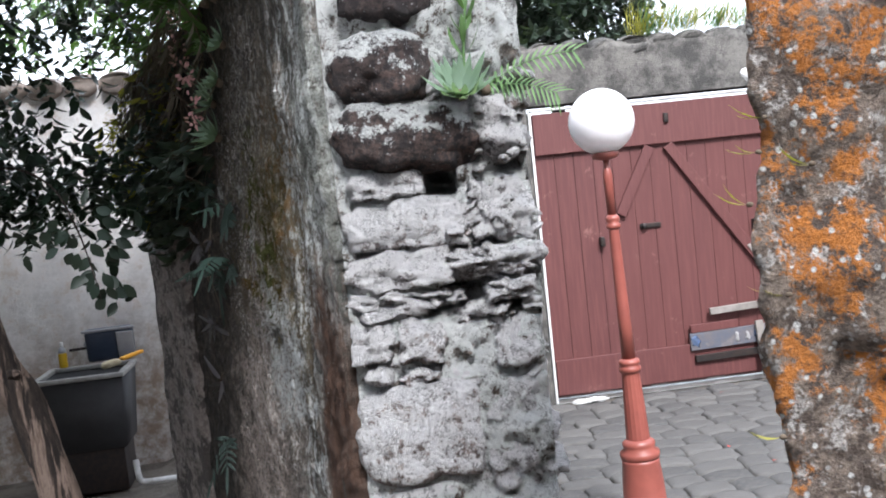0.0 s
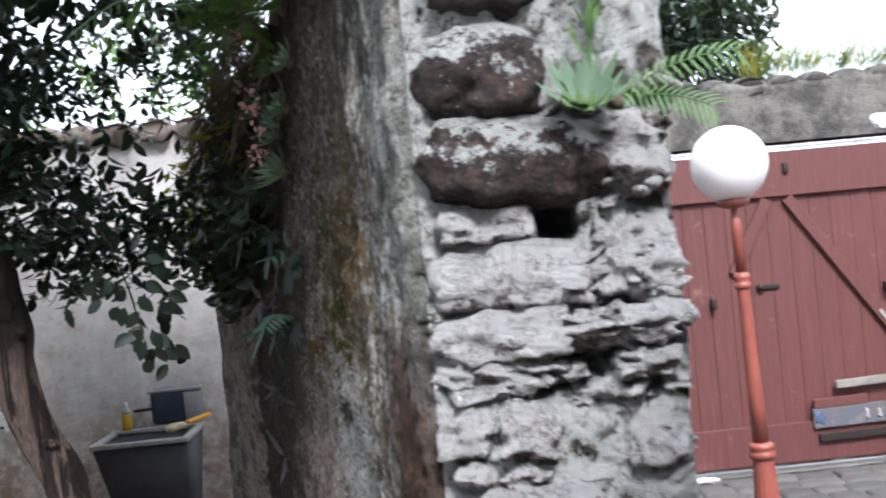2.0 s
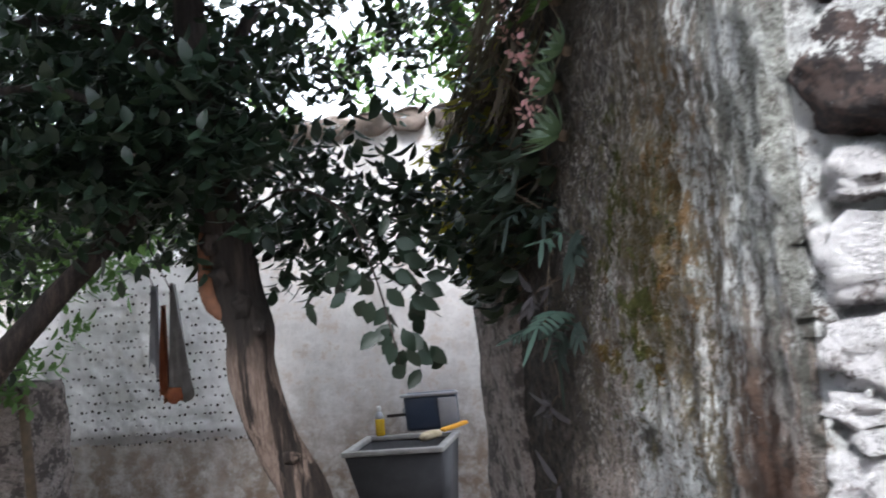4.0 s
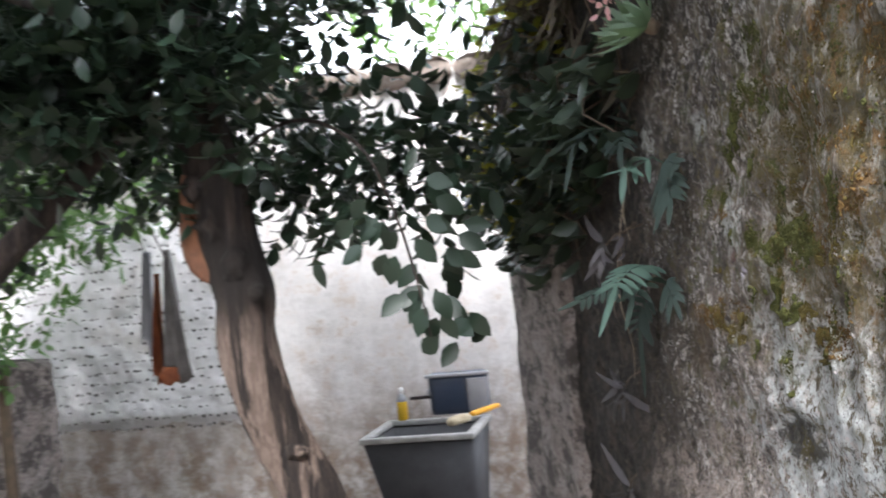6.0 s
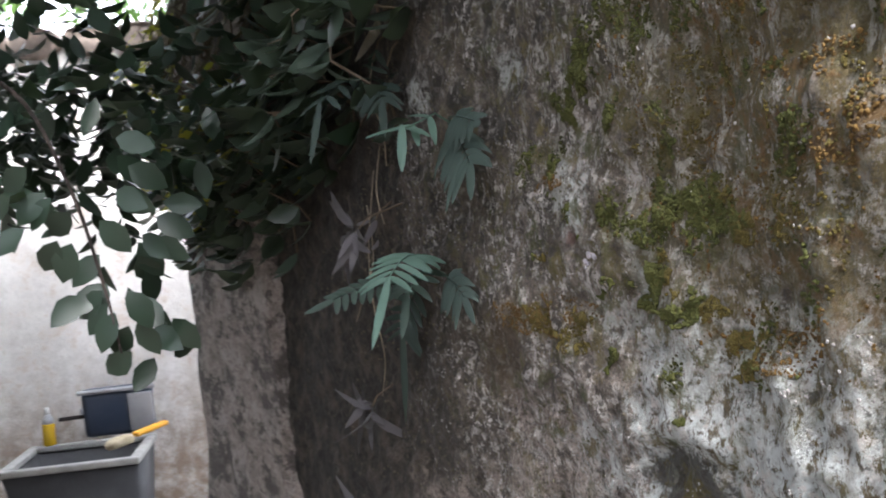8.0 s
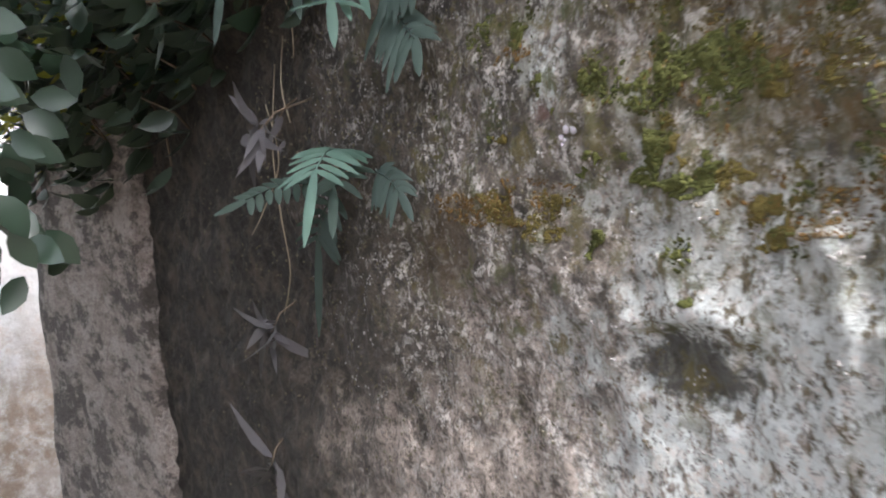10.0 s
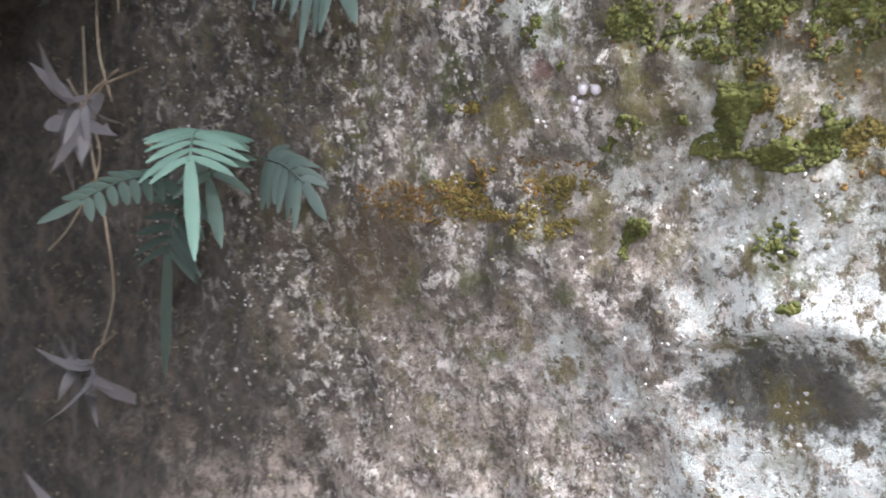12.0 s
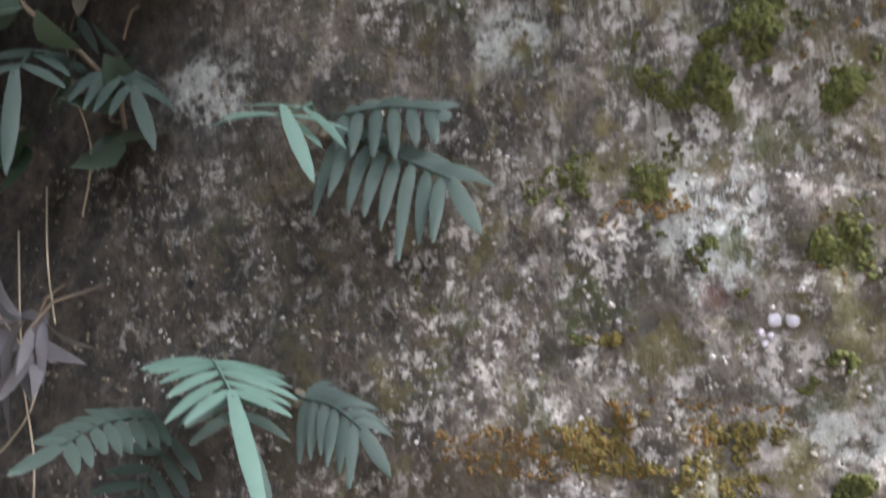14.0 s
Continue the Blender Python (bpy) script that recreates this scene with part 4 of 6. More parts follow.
# ---- court: paving and lamp ----
def paving():
    pav = thing("pavement", "uneven grey stone setts laid in rows", "pavement", kind="structure")
    pav.matrix_basis = DOOR_M
    r = random.Random(11)
    shapes = []
    for k in range(8):
        bm = boulder(1, 1, 1, (0, 0, 0), 200 + k, 0.94, 0.05, 3)
        shapes.append(mesh_of("sett", bm, PAVER))
    made = 0
    y = -0.10
    row = 0
    while made < 292 and y > -4.2:
        x = -0.65 + 0.1 * (row % 2) + r.uniform(-0.03, 0.03)
        while x < 3.0:
            w = r.uniform(0.17, 0.30)
            ob = new("sett", r.choice(shapes))
            ob.parent = pav
            ob.matrix_basis = pose(x + w / 2, y, -0.055 + r.uniform(-0.006, 0.008), r.uniform(-2, 2), r.uniform(-2, 2), r.uniform(-4, 4) + 180 * r.randint(0, 1)) @ Matrix.Diagonal((w - 0.004, 0.183, 0.11, 1))
            made += 1
            x += w
        y -= 0.186
        row += 1


def street_lamp():
    lamp = thing("garden_lamp", "red iron garden lamp post with a white globe", "lamp", (0.782, 5.085, 0.0))
    lamp.matrix_basis = pose(0.805, 5.085, 0.0, 0, -1.2, 0)
    part("base", lathe([(0.115, -0.03), (0.115, 0.05), (0.103, 0.07), (0.098, 0.20), (0.088, 0.30), (0.09, 0.315)], 32), LAMP_RED, lamp)
    part("collar", lathe([(0.088, 0.315), (0.094, 0.33), (0.094, 0.35), (0.072, 0.365), (0.077, 0.38), (0.077, 0.395), (0.058, 0.41)], 32), LAMP_RED, lamp)
    bm = bmesh.new()
    k = 48
    rings = []
    for r0, z in ((0.056, 0.405), (0.048, 0.60), (0.041, 0.735)):
        rings.append([bm.verts.new((r0 * (1 - 0.07 * (i % 3 == 0)) * math.cos(2 * math.pi * i / k), r0 * (1 - 0.07 * (i % 3 == 0)) * math.sin(2 * math.pi * i / k), z)) for i in range(k)])
    for a, b in zip(rings, rings[1:]):
        for i in range(k):
            bm.faces.new((a[i], a[(i + 1) % k], b[(i + 1) % k], b[i]))
    part("fluted_shaft", bm, LAMP_RED, lamp)
    part("ring", lathe([(0.04, 0.728), (0.052, 0.735), (0.052, 0.755), (0.042, 0.762), (0.050, 0.77), (0.050, 0.785), (0.034, 0.795)], 32), LAMP_RED, lamp)
    part("shaft", lathe([(0.033, 0.79), (0.030, 1.0), (0.024, 1.40), (0.024, 1.41)], 24), LAMP_RED, lamp)
    part("ring", lathe([(0.024, 1.405), (0.034, 1.415), (0.034, 1.43), (0.026, 1.437), (0.033, 1.45), (0.033, 1.462), (0.022, 1.475)], 24), LAMP_RED, lamp)
    part("neck", lathe([(0.021, 1.47), (0.022, 1.66), (0.018, 1.69), (0.013, 1.70), (0.013, 1.735)], 20), LAMP_RED, lamp)
    part("globe_seat", lathe([(0.02, 1.73), (0.06, 1.742), (0.065, 1.762), (0.05, 1.775)], 24), LAMP_RED, lamp)
    bm = bmesh.new()
    bmesh.ops.create_uvsphere(bm, u_segments=40, v_segments=28, radius=0.153)
    bmesh.ops.translate(bm, verts=bm.verts, vec=(0, 0, 1.91))
    part("globe", bm, GLOBE, lamp, "milky white globe shade")


street_lamp()


def leaning_boards():
    r = random.Random(2)
    for x, z, length, lean, mat, label in ((1.72, 0.03, 0.62, 6, TAN_WOOD, "short raw tan board leaning on the gate"), (1.58, 0.03, 0.42, -3, GREY_WOOD, "short grey board leaning on the gate")):
        ob = part("board", box(0.06, 0.025, length, (0, 0, length / 2), 0.004), mat, None, "", False)
        ob.matrix_basis = DOOR_M @ pose(x, -0.06, z, -5, lean, 0)
        tagged(ob, label, "board")
    ob = part("crossbar", box(0.44, 0.03, 0.05, (0, 0, 0), 0.004), GREY_WOOD, None, "", False)
    ob.matrix_basis = DOOR_M @ pose(1.42, 0.008, 0.56, 0, -2, 0)
    tagged(ob, "weathered grey bar fixed across the red gate", "bar")
    panel = part("painted_board", box(0.66, 0.025, 0.13, (0, 0, 0), 0.005), BLUE_PAINT, None, "", False)
    panel.matrix_basis = DOOR_M @ pose(1.36, 0.01, 0.345, 0, -1, 0)
    tagged(panel, "scraped blue and grey board nailed low on the gate", "board")
    for dx, w, mat in ((-0.29, 0.07, PATCH_BLUE), (0.03, 0.025, PATCH_WHITE), (0.11, 0.035, PATCH_WHITE), (0.19, 0.05, PATCH_BLUE), (0.275, 0.08, PATCH_BLUE)):
        part("paint_patch", boulder(w, 0.006, 0.075, (dx, -0.0135, 0.0), round(dx * 100), 0.5, 0.4, 2), mat, panel, "remnant of bright paint")
    # the shade of a gap below the board, modelled as a solid dark strip
    slot = part("gap_shade_strip", box(0.60, 0.03, 0.05, (0, 0, 0), 0.004), IRON, None, "", False)
    slot.matrix_basis = DOOR_M @ pose(1.36, 0.008, 0.215, 0, -1, 0)
    tagged(slot, "dark strip modelled for the shaded gap low on the red gate", "batten")
    rail = part("wooden_rail", box(0.36, 0.03, 0.06, (0, 0, 0), 0.004), RED, None, "", False)
    rail.matrix_basis = DOOR_M @ pose(1.22, 0.012, 0.44, 0, -1, 0)
    tagged(rail, "red rail fixed low on the gate", "rail")


leaning_boards()


# ---- yard: wash tub and what stands on it ----
TUB_TURN = 12.0
TUB_M = pose(-3.0, 6.86, YARD, 0, 0, TUB_TURN)


def wash_tub():
    tub = thing("wash_tub", "dark grey cast wash tub with a worn pale rim", "sink")
    tub.matrix_basis = TUB_M
    w, d, h = 0.61, 0.62, 0.83
    bm = bmesh.new()

    def ring(x0, x1, y0, y1, z):
        return [bm.verts.new(p) for p in ((x0, y0, z), (x1, y0, z), (x1, y1, z), (x0, y1, z))]

    loops = [ring(0.13, w - 0.05, 0.10, d - 0.05, 0.30), ring(0.015, w - 0.012, 0.015, d - 0.01, h - 0.03), ring(0.04, w - 0.04, 0.04, d - 0.04, h - 0.03), ring(0.15, w - 0.09, 0.13, d - 0.09, 0.36)]
    for a, b in zip(loops, loops[1:]):
        for k in range(4):
            bm.faces.new((a[k], a[(k + 1) % 4], b[(k + 1) % 4], b[k]))
    bm.faces.new(loops[0][::-1]), bm.faces.new(loops[-1])
    bmesh.ops.bevel(bm, geom=list(bm.edges), offset=0.008, segments=2, affect="EDGES")
    part("basin", bm, SINK_GREY, tub)
    for sx, sy, at in ((w, 0.045, (w / 2, 0.022, h - 0.015)), (w, 0.045, (w / 2, d - 0.022, h - 0.015)), (0.045, d - 0.092, (0.022, d / 2, h - 0.015)), (0.045, d - 0.092, (w - 0.022, d / 2, h - 0.015))):
        part("rim", box(sx, sy, 0.032, at, 0.008), SINK_RIM, tub, "pale worn rim")
    part("pedestal", box(0.40, 0.40, 0.31, (w / 2 + 0.03, d / 2 + 0.03, 0.153), 0.01), IRON, tub, "dark pedestal under the basin")
    return tub


wash_tub()


def bottle():
    b = thing("soap_bottle", "clear bottle half full of yellow dish soap", "bottle")
    b.matrix_basis = TUB_M @ pose(0.10, 0.60, 0.83)
    part("soap", lathe([(0.026, 0.0), (0.03, 0.006), (0.03, 0.10), (0.027, 0.11)], 20), SOAP, b)
    part("bottle_top", lathe([(0.028, 0.108), (0.026, 0.13), (0.016, 0.15), (0.013, 0.155)], 20), GREY_PLASTIC, b, "clear upper bottle")
    part("cap", lathe([(0.014, 0.153), (0.014, 0.18), (0.008, 0.188)], 16), WHITE_PAINT, b, "white cap")


def tap():
    t = thing("tap", "grey wall tap with a straight spout", "tap")
    t.matrix_basis = TUB_M @ pose(0.27, 0.66, 0.95)
    part("spout", tube([(-0.12, -0.06, 0.0), (0.0, -0.03, 0.0), (0.05, 0.25, 0.0)], (0.010, 0.011, 0.012), 10), IRON, t)
    part("knob", lathe([(0.018, 0.0), (0.022, 0.01), (0.02, 0.03), (0.008, 0.035)], 12, None, (0.0, -0.03, 0.01)), GREY_PLASTIC, t, "pale knob")


def crate():
    c = thing("plastic_basin", "navy and grey plastic basin tipped against the wall", "basin")
    c.matrix_basis = TUB_M @ pose(0.44, 0.69, 0.845, 14, 0, 4)
    part("shell", box(0.34, 0.10, 0.24, (-0.01, 0, 0.12), 0.03), BLUE_PLASTIC, c)
    part("side_panel", box(0.12, 0.02, 0.20, (0.10, -0.052, 0.12), 0.008), GREY_PLASTIC, c, "paler grey side")
    part("lip", box(0.37, 0.02, 0.022, (-0.01, -0.05, 0.246), 0.008), GREY_PLASTIC, c, "pale lip")


def brush():
    b = thing("scrubbing_brush", "scrubbing brush with yellow handle on the tub rim", "brush")
    b.matrix_basis = TUB_M @ pose(0.52, 0.33, 0.85, 0, -6, 50)
    part("handle", box(0.20, 0.045, 0.025, (0.14, 0, 0.02), 0.010), YELLOW, b, "yellow plastic handle")
    part("bristle_pad", boulder(0.15, 0.07, 0.05, (-0.05, 0, 0.015), 4, 0.5, 0.06), BRISTLE, b, "pale bristles")


def waste_pipe():
    pts = [(0.60, 0.12, 0.20), (0.61, 0.10, 0.10), (0.63, 0.09, 0.055), (0.70, 0.09, 0.045), (1.0, 0.10, 0.045), (1.35, 0.12, 0.045)]
    ob = part("waste_pipe", tube(smooth_path(pts, 30), [0.021] * 30, 12), WHITE_PAINT)
    ob.matrix_basis = TUB_M
    tagged(ob, "white plastic waste pipe along the ground beside the tub", "pipe")


bottle(), tap(), crate(), brush(), waste_pipe()


# ---- the tree in the yard ----
def clear_of_path(p, r=0.75):
    """Keeps foliage away from the line walked."""
    a, b = Vector((0.33, 0.15, 1.6)), Vector((-1.2, 3.25, 1.5))
    f = max(0, min(1, (p - a).dot(b - a) / (b - a).length_squared))
    return (p - (a + (b - a) * f)).length > r


def yard_tree():
    tree = thing("tree", "leaning broadleaf tree with peeling bark and dense dark glossy leaves", "tree", (-1.5, 4.42, YARD))
    base = Vector((-1.5, 4.42, YARD))
    r = random.Random(21)
    trunk_pts = [Vector(p) - base for p in ((-1.52, 4.46, -0.25), (-1.60, 4.45, 0.1), (-1.72, 4.43, 0.55), (-1.80, 4.41, 0.93), (-1.88, 4.38, 1.12), (-1.915, 4.35, 1.27), (-1.935, 4.34, 1.40), (-1.925, 4.34, 1.52), (-1.955, 4.33, 1.67), (-1.965, 4.32, 1.81), (-1.99, 4.31, 1.94), (-2.05, 4.33, 2.4), (-2.1, 4.4, 3.0))]
    radii = [0.095, 0.088, 0.08, 0.077, 0.075, 0.076, 0.077, 0.074, 0.078, 0.074, 0.068, 0.055, 0.035]
    pts = smooth_path(trunk_pts, 60)
    rad = [np.interp(i / 59 * 12, range(13), radii) for i in range(60)]
    trunk = part("trunk", tube(pts, rad, 22, 0.13), BARK, tree, "brown fissured trunk with paler peeled streaks")
    stub = smooth_path([Vector(p) - base for p in ((-1.965, 4.31, 1.55), (-2.015, 4.28, 1.60), (-2.03, 4.27, 1.70), (-2.025, 4.27, 1.84))], 10)
    part("stub", tube(stub, [0.012, 0.022, 0.026, 0.028, 0.028, 0.027, 0.026, 0.024, 0.02, 0.012], 12, 0.3), STUB_WOOD, trunk, "bare red-brown broken stub")
    part("knot", boulder(0.07, 0.05, 0.04, Vector((-1.82, 4.34, 1.10)) - base, 3, 0.3, 0.25), BARK, trunk)
    for k, (x, y, z, w) in enumerate(((-1.905, 4.265, 1.60, 0.10), (-1.955, 4.262, 1.70, 0.11), (-1.86, 4.29, 1.52, 0.06), (-1.99, 4.25, 1.80, 0.09))):
        part("knot", boulder(w * 0.65, 0.05, w * 0.8, Vector((x, y + 0.006, z)) - base, 5 + k, 0.2, 0.4), BARK, trunk)
    limbs = [
        ((-3.5, 3.55, -0.25), (-3.1, 3.7, 0.8), (-2.75, 3.95, 1.35), (-2.55, 4.05, 1.6), (-2.3, 4.17, 1.86), (-2.1, 4.3, 2.15), (-1.9, 4.5, 2.6)),
        ((-1.97, 4.32, 1.85), (-1.75, 4.35, 1.95), (-1.53, 4.28, 1.86), (-1.42, 4.23, 1.68), (-1.37, 4.22, 1.50), (-1.35, 4.22, 1.38)),
        ((-2.05, 4.33, 2.4), (-2.5, 4.2, 2.6), (-3.1, 4.2, 2.6), (-3.6, 4.3, 2.4)),
        ((-2.1, 4.3, 2.15), (-2.3, 3.9, 2.3), (-2.5, 3.6, 2.2)),
        # out of view; carries the crown mass added for shade
        ((-2.1, 4.4, 2.95), (-2.5, 3.8, 3.3), (-3.1, 2.8, 3.5), (-3.6, 1.9, 3.6)),
    ]
    sizes = (0.062, 0.006, 0.03, 0.02, 0.035)
    for pts, s in zip(limbs, sizes):
        n = 26
        path = smooth_path([Vector(p) - base for p in pts], n)
        part("limb", tube(path, [s * (1 - 0.7 * i / n) for i in range(n)], 10, 0.12), BARK, tree)
    # the crown: twigs with leaves in a few uneven masses
    masses = [((-2.25, 4.35, 2.4), (0.6, 0.5, 0.4), 155), ((-2.1, 4.12, 2.08), (0.32, 0.2, 0.2), 60), ((-2.9, 4.4, 2.3), (0.75, 0.6, 0.5), 225), ((-1.55, 4.85, 1.95), (0.42, 0.45, 0.22), 36), ((-2.3, 5.9, 2.85), (0.9, 0.5, 0.3), 120),
              ((-2.55, 3.9, 2.25), (0.45, 0.4, 0.3), 70), ((-3.7, 4.6, 2.0), (0.6, 0.6, 0.55), 130), ((-3.3, 5.6, 2.6), (1.0, 0.6, 0.5), 150), ((-1.68, 4.5, 1.85), (0.3, 0.3, 0.16), 38), ((-1.6, 4.75, 1.78), (0.36, 0.35, 0.18), 34), ((-2.3, 4.9, 2.0), (0.5, 0.4, 0.28), 98),
              ((-1.55, 4.45, 2.32), (0.42, 0.45, 0.2), 8), ((-1.5, 5.05, 2.45), (0.5, 0.5, 0.3), 10), ((-2.3, 4.15, 2.05), (0.28, 0.22, 0.16), 26), ((-1.97, 4.08, 2.14), (0.2, 0.12, 0.22), 46), ((-2.12, 4.0, 1.98), (0.14, 0.1, 0.1), 10)]
    for (cx, cy, cz), (sx, sy, sz), n in masses:
        lv = Leaves()
        for _ in range(n):
            v = Vector((r.gauss(0, 1), r.gauss(0, 1), r.gauss(0, 1)))
            v = v.normalized() * (r.random() ** 0.45)
            p = Vector((cx + v.x * sx, cy + v.y * sy, cz + v.z * sz))
            if not clear_of_path(p):
                continue
            q = WALL_INV @ p
            if 0 < q.x < 4 and q.y < 0.12 and p.z < 2.6:
                continue
            lv.sprig(r, p - base, Vector((v.x, v.y, r.uniform(-0.6, 0.35))), r.randint(6, 11), r.uniform(0.12, 0.26), 0.076, 0.042)
        lv.make("crown", LEAF_DARK, tree, "dense dark glossy leaves")
    # unseen high crown, added above the view to shade the yard and wall
    for (cx, cy, cz), (sx, sy, sz), n in (((-2.9, 4.5, 3.55), (1.6, 1.5, 0.45), 400), ((-1.5, 4.4, 3.5), (0.9, 1.2, 0.4), 420), ((-2.4, 6.3, 3.85), (0.9, 0.8, 0.3), 70), ((-1.0, 2.9, 3.75), (0.9, 1.0, 0.3), 200), ((-5.0, 5.0, 3.3), (1.3, 1.9, 0.8), 360), ((-3.6, 1.9, 3.6), (1.6, 1.5, 0.45), 340)):
        lv = Leaves()
        for _ in range(n):
            v = Vector((r.uniform(-1, 1), r.uniform(-1, 1), r.uniform(-1, 1)))
            lv.sprig(r, Vector((cx + v.x * sx, cy + v.y * sy, cz + v.z * sz)) - base, Vector((v.x, v.y, r.uniform(-0.5, 0.3))), r.randint(9, 13), 0.35, 0.15, 0.075)
        lv.make("crown", LEAF_DARK, tree)
    # the low hanging spray, leaf by leaf
    shared = []
    for k in range(5):
        vs, fs = leaf_verts(Vector((0, 0, 0)), Vector((0, 0, -1)), Vector((1, 0, 0)), 0.074, 0.042 + 0.002 * k, 0.05 + 0.08 * k)
        me = bpy.data.meshes.new("leaf")
        me.from_pydata([tuple(v) for v in vs], [], fs)
        me.materials.append(LEAF_DARK)
        me.shade_smooth()
        shared.append(me)
    for k in range(46):
        f = k / 46
        p = Vector((-1.41 + 0.11 * f, 4.23, 1.72 - 0.35 * f)) - base
        ob = new("leaf", shared[k % 5])
        ob.parent = tree
        side = -1 if k % 2 else 1
        spread = (1.2 - 0.6 * f) * r.uniform(0.4, 1.1)
        ob.matrix_basis = Matrix.Translation(p + Vector((side * 0.10 * spread * (1 - 0.6 * f), r.uniform(-0.1, 0.1), r.uniform(-0.03, 0.03)))) @ pose(0, 0, 0, r.uniform(-35, 35), -side * 62 * spread + r.uniform(-12, 12), r.uniform(-40, 40))


yard_tree()


def far_foliage(name, label, blobs, mat, seed, leaf, category="tree"):
    """A crown seen beyond a wall, on a stem that reaches the ground."""
    r = random.Random(seed)
    (x, y, z), _, _ = blobs[0]
    t = thing(name, label, category, (x, y, 0))
    part("trunk", tube([(0, 0, -0.3), (0.05, 0.02, z * 0.5), (0, 0, z)], (0.1, 0.08, 0.04), 10, 0.1), BARK, t)
    lv = Leaves()
    for (cx, cy, cz), (sx, sy, sz), n in blobs:
        for _ in range(n):
            v = Vector((r.gauss(0, 1), r.gauss(0, 1), r.gauss(0, 1))).normalized() * r.random() ** 0.4
            lv.sprig(r, Vector((cx - x + v.x * sx, cy - y + v.y * sy, cz + v.z * sz)), Vector((v.x, v.y, r.uniform(-0.3, 0.5))), r.randint(7, 11), 0.22, leaf, leaf * 0.42)
    lv.make("crown", mat, t)
    return t


far_foliage("tree", "dark green tree rising behind the court wall", [((0.75, 9.3, 3.15), (0.9, 0.7, 0.75), 900), ((-0.5, 9.0, 3.3), (0.9, 0.7, 0.8), 420), ((-0.6, 8.6, 3.0), (0.6, 0.4, 0.5), 90)], LEAF_SHADE, 31, 0.11)
far_foliage("tree", "green tree rising behind the white yard wall", [((-5.9, 9.2, 2.9), (1.3, 0.9, 0.8), 200), ((-4.3, 9.6, 2.75), (0.9, 0.6, 0.3), 40), ((-3.3, 9.4, 3.55), (0.9, 0.5, 0.45), 70)], LEAF_MID, 32, 0.12)
# added beyond the left of view to block skylight from that side
far_foliage("tree", "tall dense dark tree added at the yard's edge for shade", [((-6.9, 4.6, 3.0), (1.1, 1.6, 1.6), 420), ((-6.6, 6.6, 3.2), (1.0, 1.2, 1.5), 300), ((-6.3, 2.2, 3.4), (1.0, 1.3, 1.5), 300)], LEAF_DARK, 34, 0.17)
far_foliage("bush", "light green bush beside the low wall", [((-5.3, 5.6, 1.35), (0.75, 0.35, 0.35), 70), ((-4.0, 5.4, 2.05), (0.7, 0.5, 0.4), 90), ((-5.0, 6.3, 1.7), (0.7, 0.4, 0.4), 70), ((-4.6, 5.7, 1.30), (0.4, 0.15, 0.14), 26), ((-4.5, 6.3, 2.05), (0.9, 0.35, 0.3), 90)], LEAF_LIGHT, 33, 0.10, "bush")


# ---- growth on the ruined wall ----
def frond(bm, base, way, droop, length, pairs, pinna, width, tail, face):
    """A fern frond: a bending rachis, paired narrow leaflets and a long ribbon at its tip."""
    way, face = Vector(way).normalized(), Vector(face).normalized()
    pts = []
    p, d = Vector(base), way.copy()
    n = pairs + 1
    for i in range(n):
        pts.append((p.copy(), d.copy()))
        p += d * (length / n)
        d = (d + Vector((0, 0, -droop / n))).normalized()

    def blade(at, to, w, l, bend):
        s = to.cross(face).normalized()
        prev = None
        for i, (f, k) in enumerate(((0, 0.45), (0.3, 1.0), (0.65, 0.85), (0.9, 0.4), (1.0, 0.06))):
            c = at + to * (l * f) + Vector((0, 0, -bend * l * f * f))
            row = [bm.verts.new(c + s * (w * k / 2) + face * 0.0012), bm.verts.new(c), bm.verts.new(c - s * (w * k / 2) + face * 0.0012)]
            if prev:
                bm.faces.new((prev[0], prev[1], row[1], row[0])), bm.faces.new((prev[1], prev[2], row[2], row[1]))
            prev = row

    for i, (q, d) in enumerate(pts[1:]):
        f = i / max(1, pairs - 1)
        for sgn in (-1, 1):
            s = d.cross(face).normalized() * sgn
            to = (s * 0.95 + d * (0.25 + 0.45 * f)).normalized()
            blade(q, to, width, pinna * (0.75 + 0.5 * f) * (0.9 + 0.2 * ((i * 7) % 3) / 2), 0.25)
    q, d = pts[-1]
    blade(q, (d * 0.45 + Vector((0, 0, -0.75))).normalized(), width * 1.1, tail, 0.2)
    path = [a for a, _ in pts]
    tube(path, [0.0016] * len(path), 5, 0, bm)
    return bm


def blade(bm, at, to, face, width, length, bend, tip=0.06):
    """One narrow leaflet with a raised midrib."""
    side = to.cross(face).normalized()
    prev = None
    for f, k in ((0, 0.5), (0.25, 0.95), (0.55, 1.0), (0.82, 0.66), (1.0, tip)):
        c = at + to * (length * f) + Vector((0, 0, -bend * length * f * f))
        row = [bm.verts.new(c + side * (width * k / 2) - face * (0.1 * width)), bm.verts.new(c), bm.verts.new(c - side * (width * k / 2) - face * (0.1 * width))]
        if prev:
            bm.faces.new((prev[0], prev[1], row[1], row[0])), bm.faces.new((prev[1], prev[2], row[2], row[1]))
        prev = row


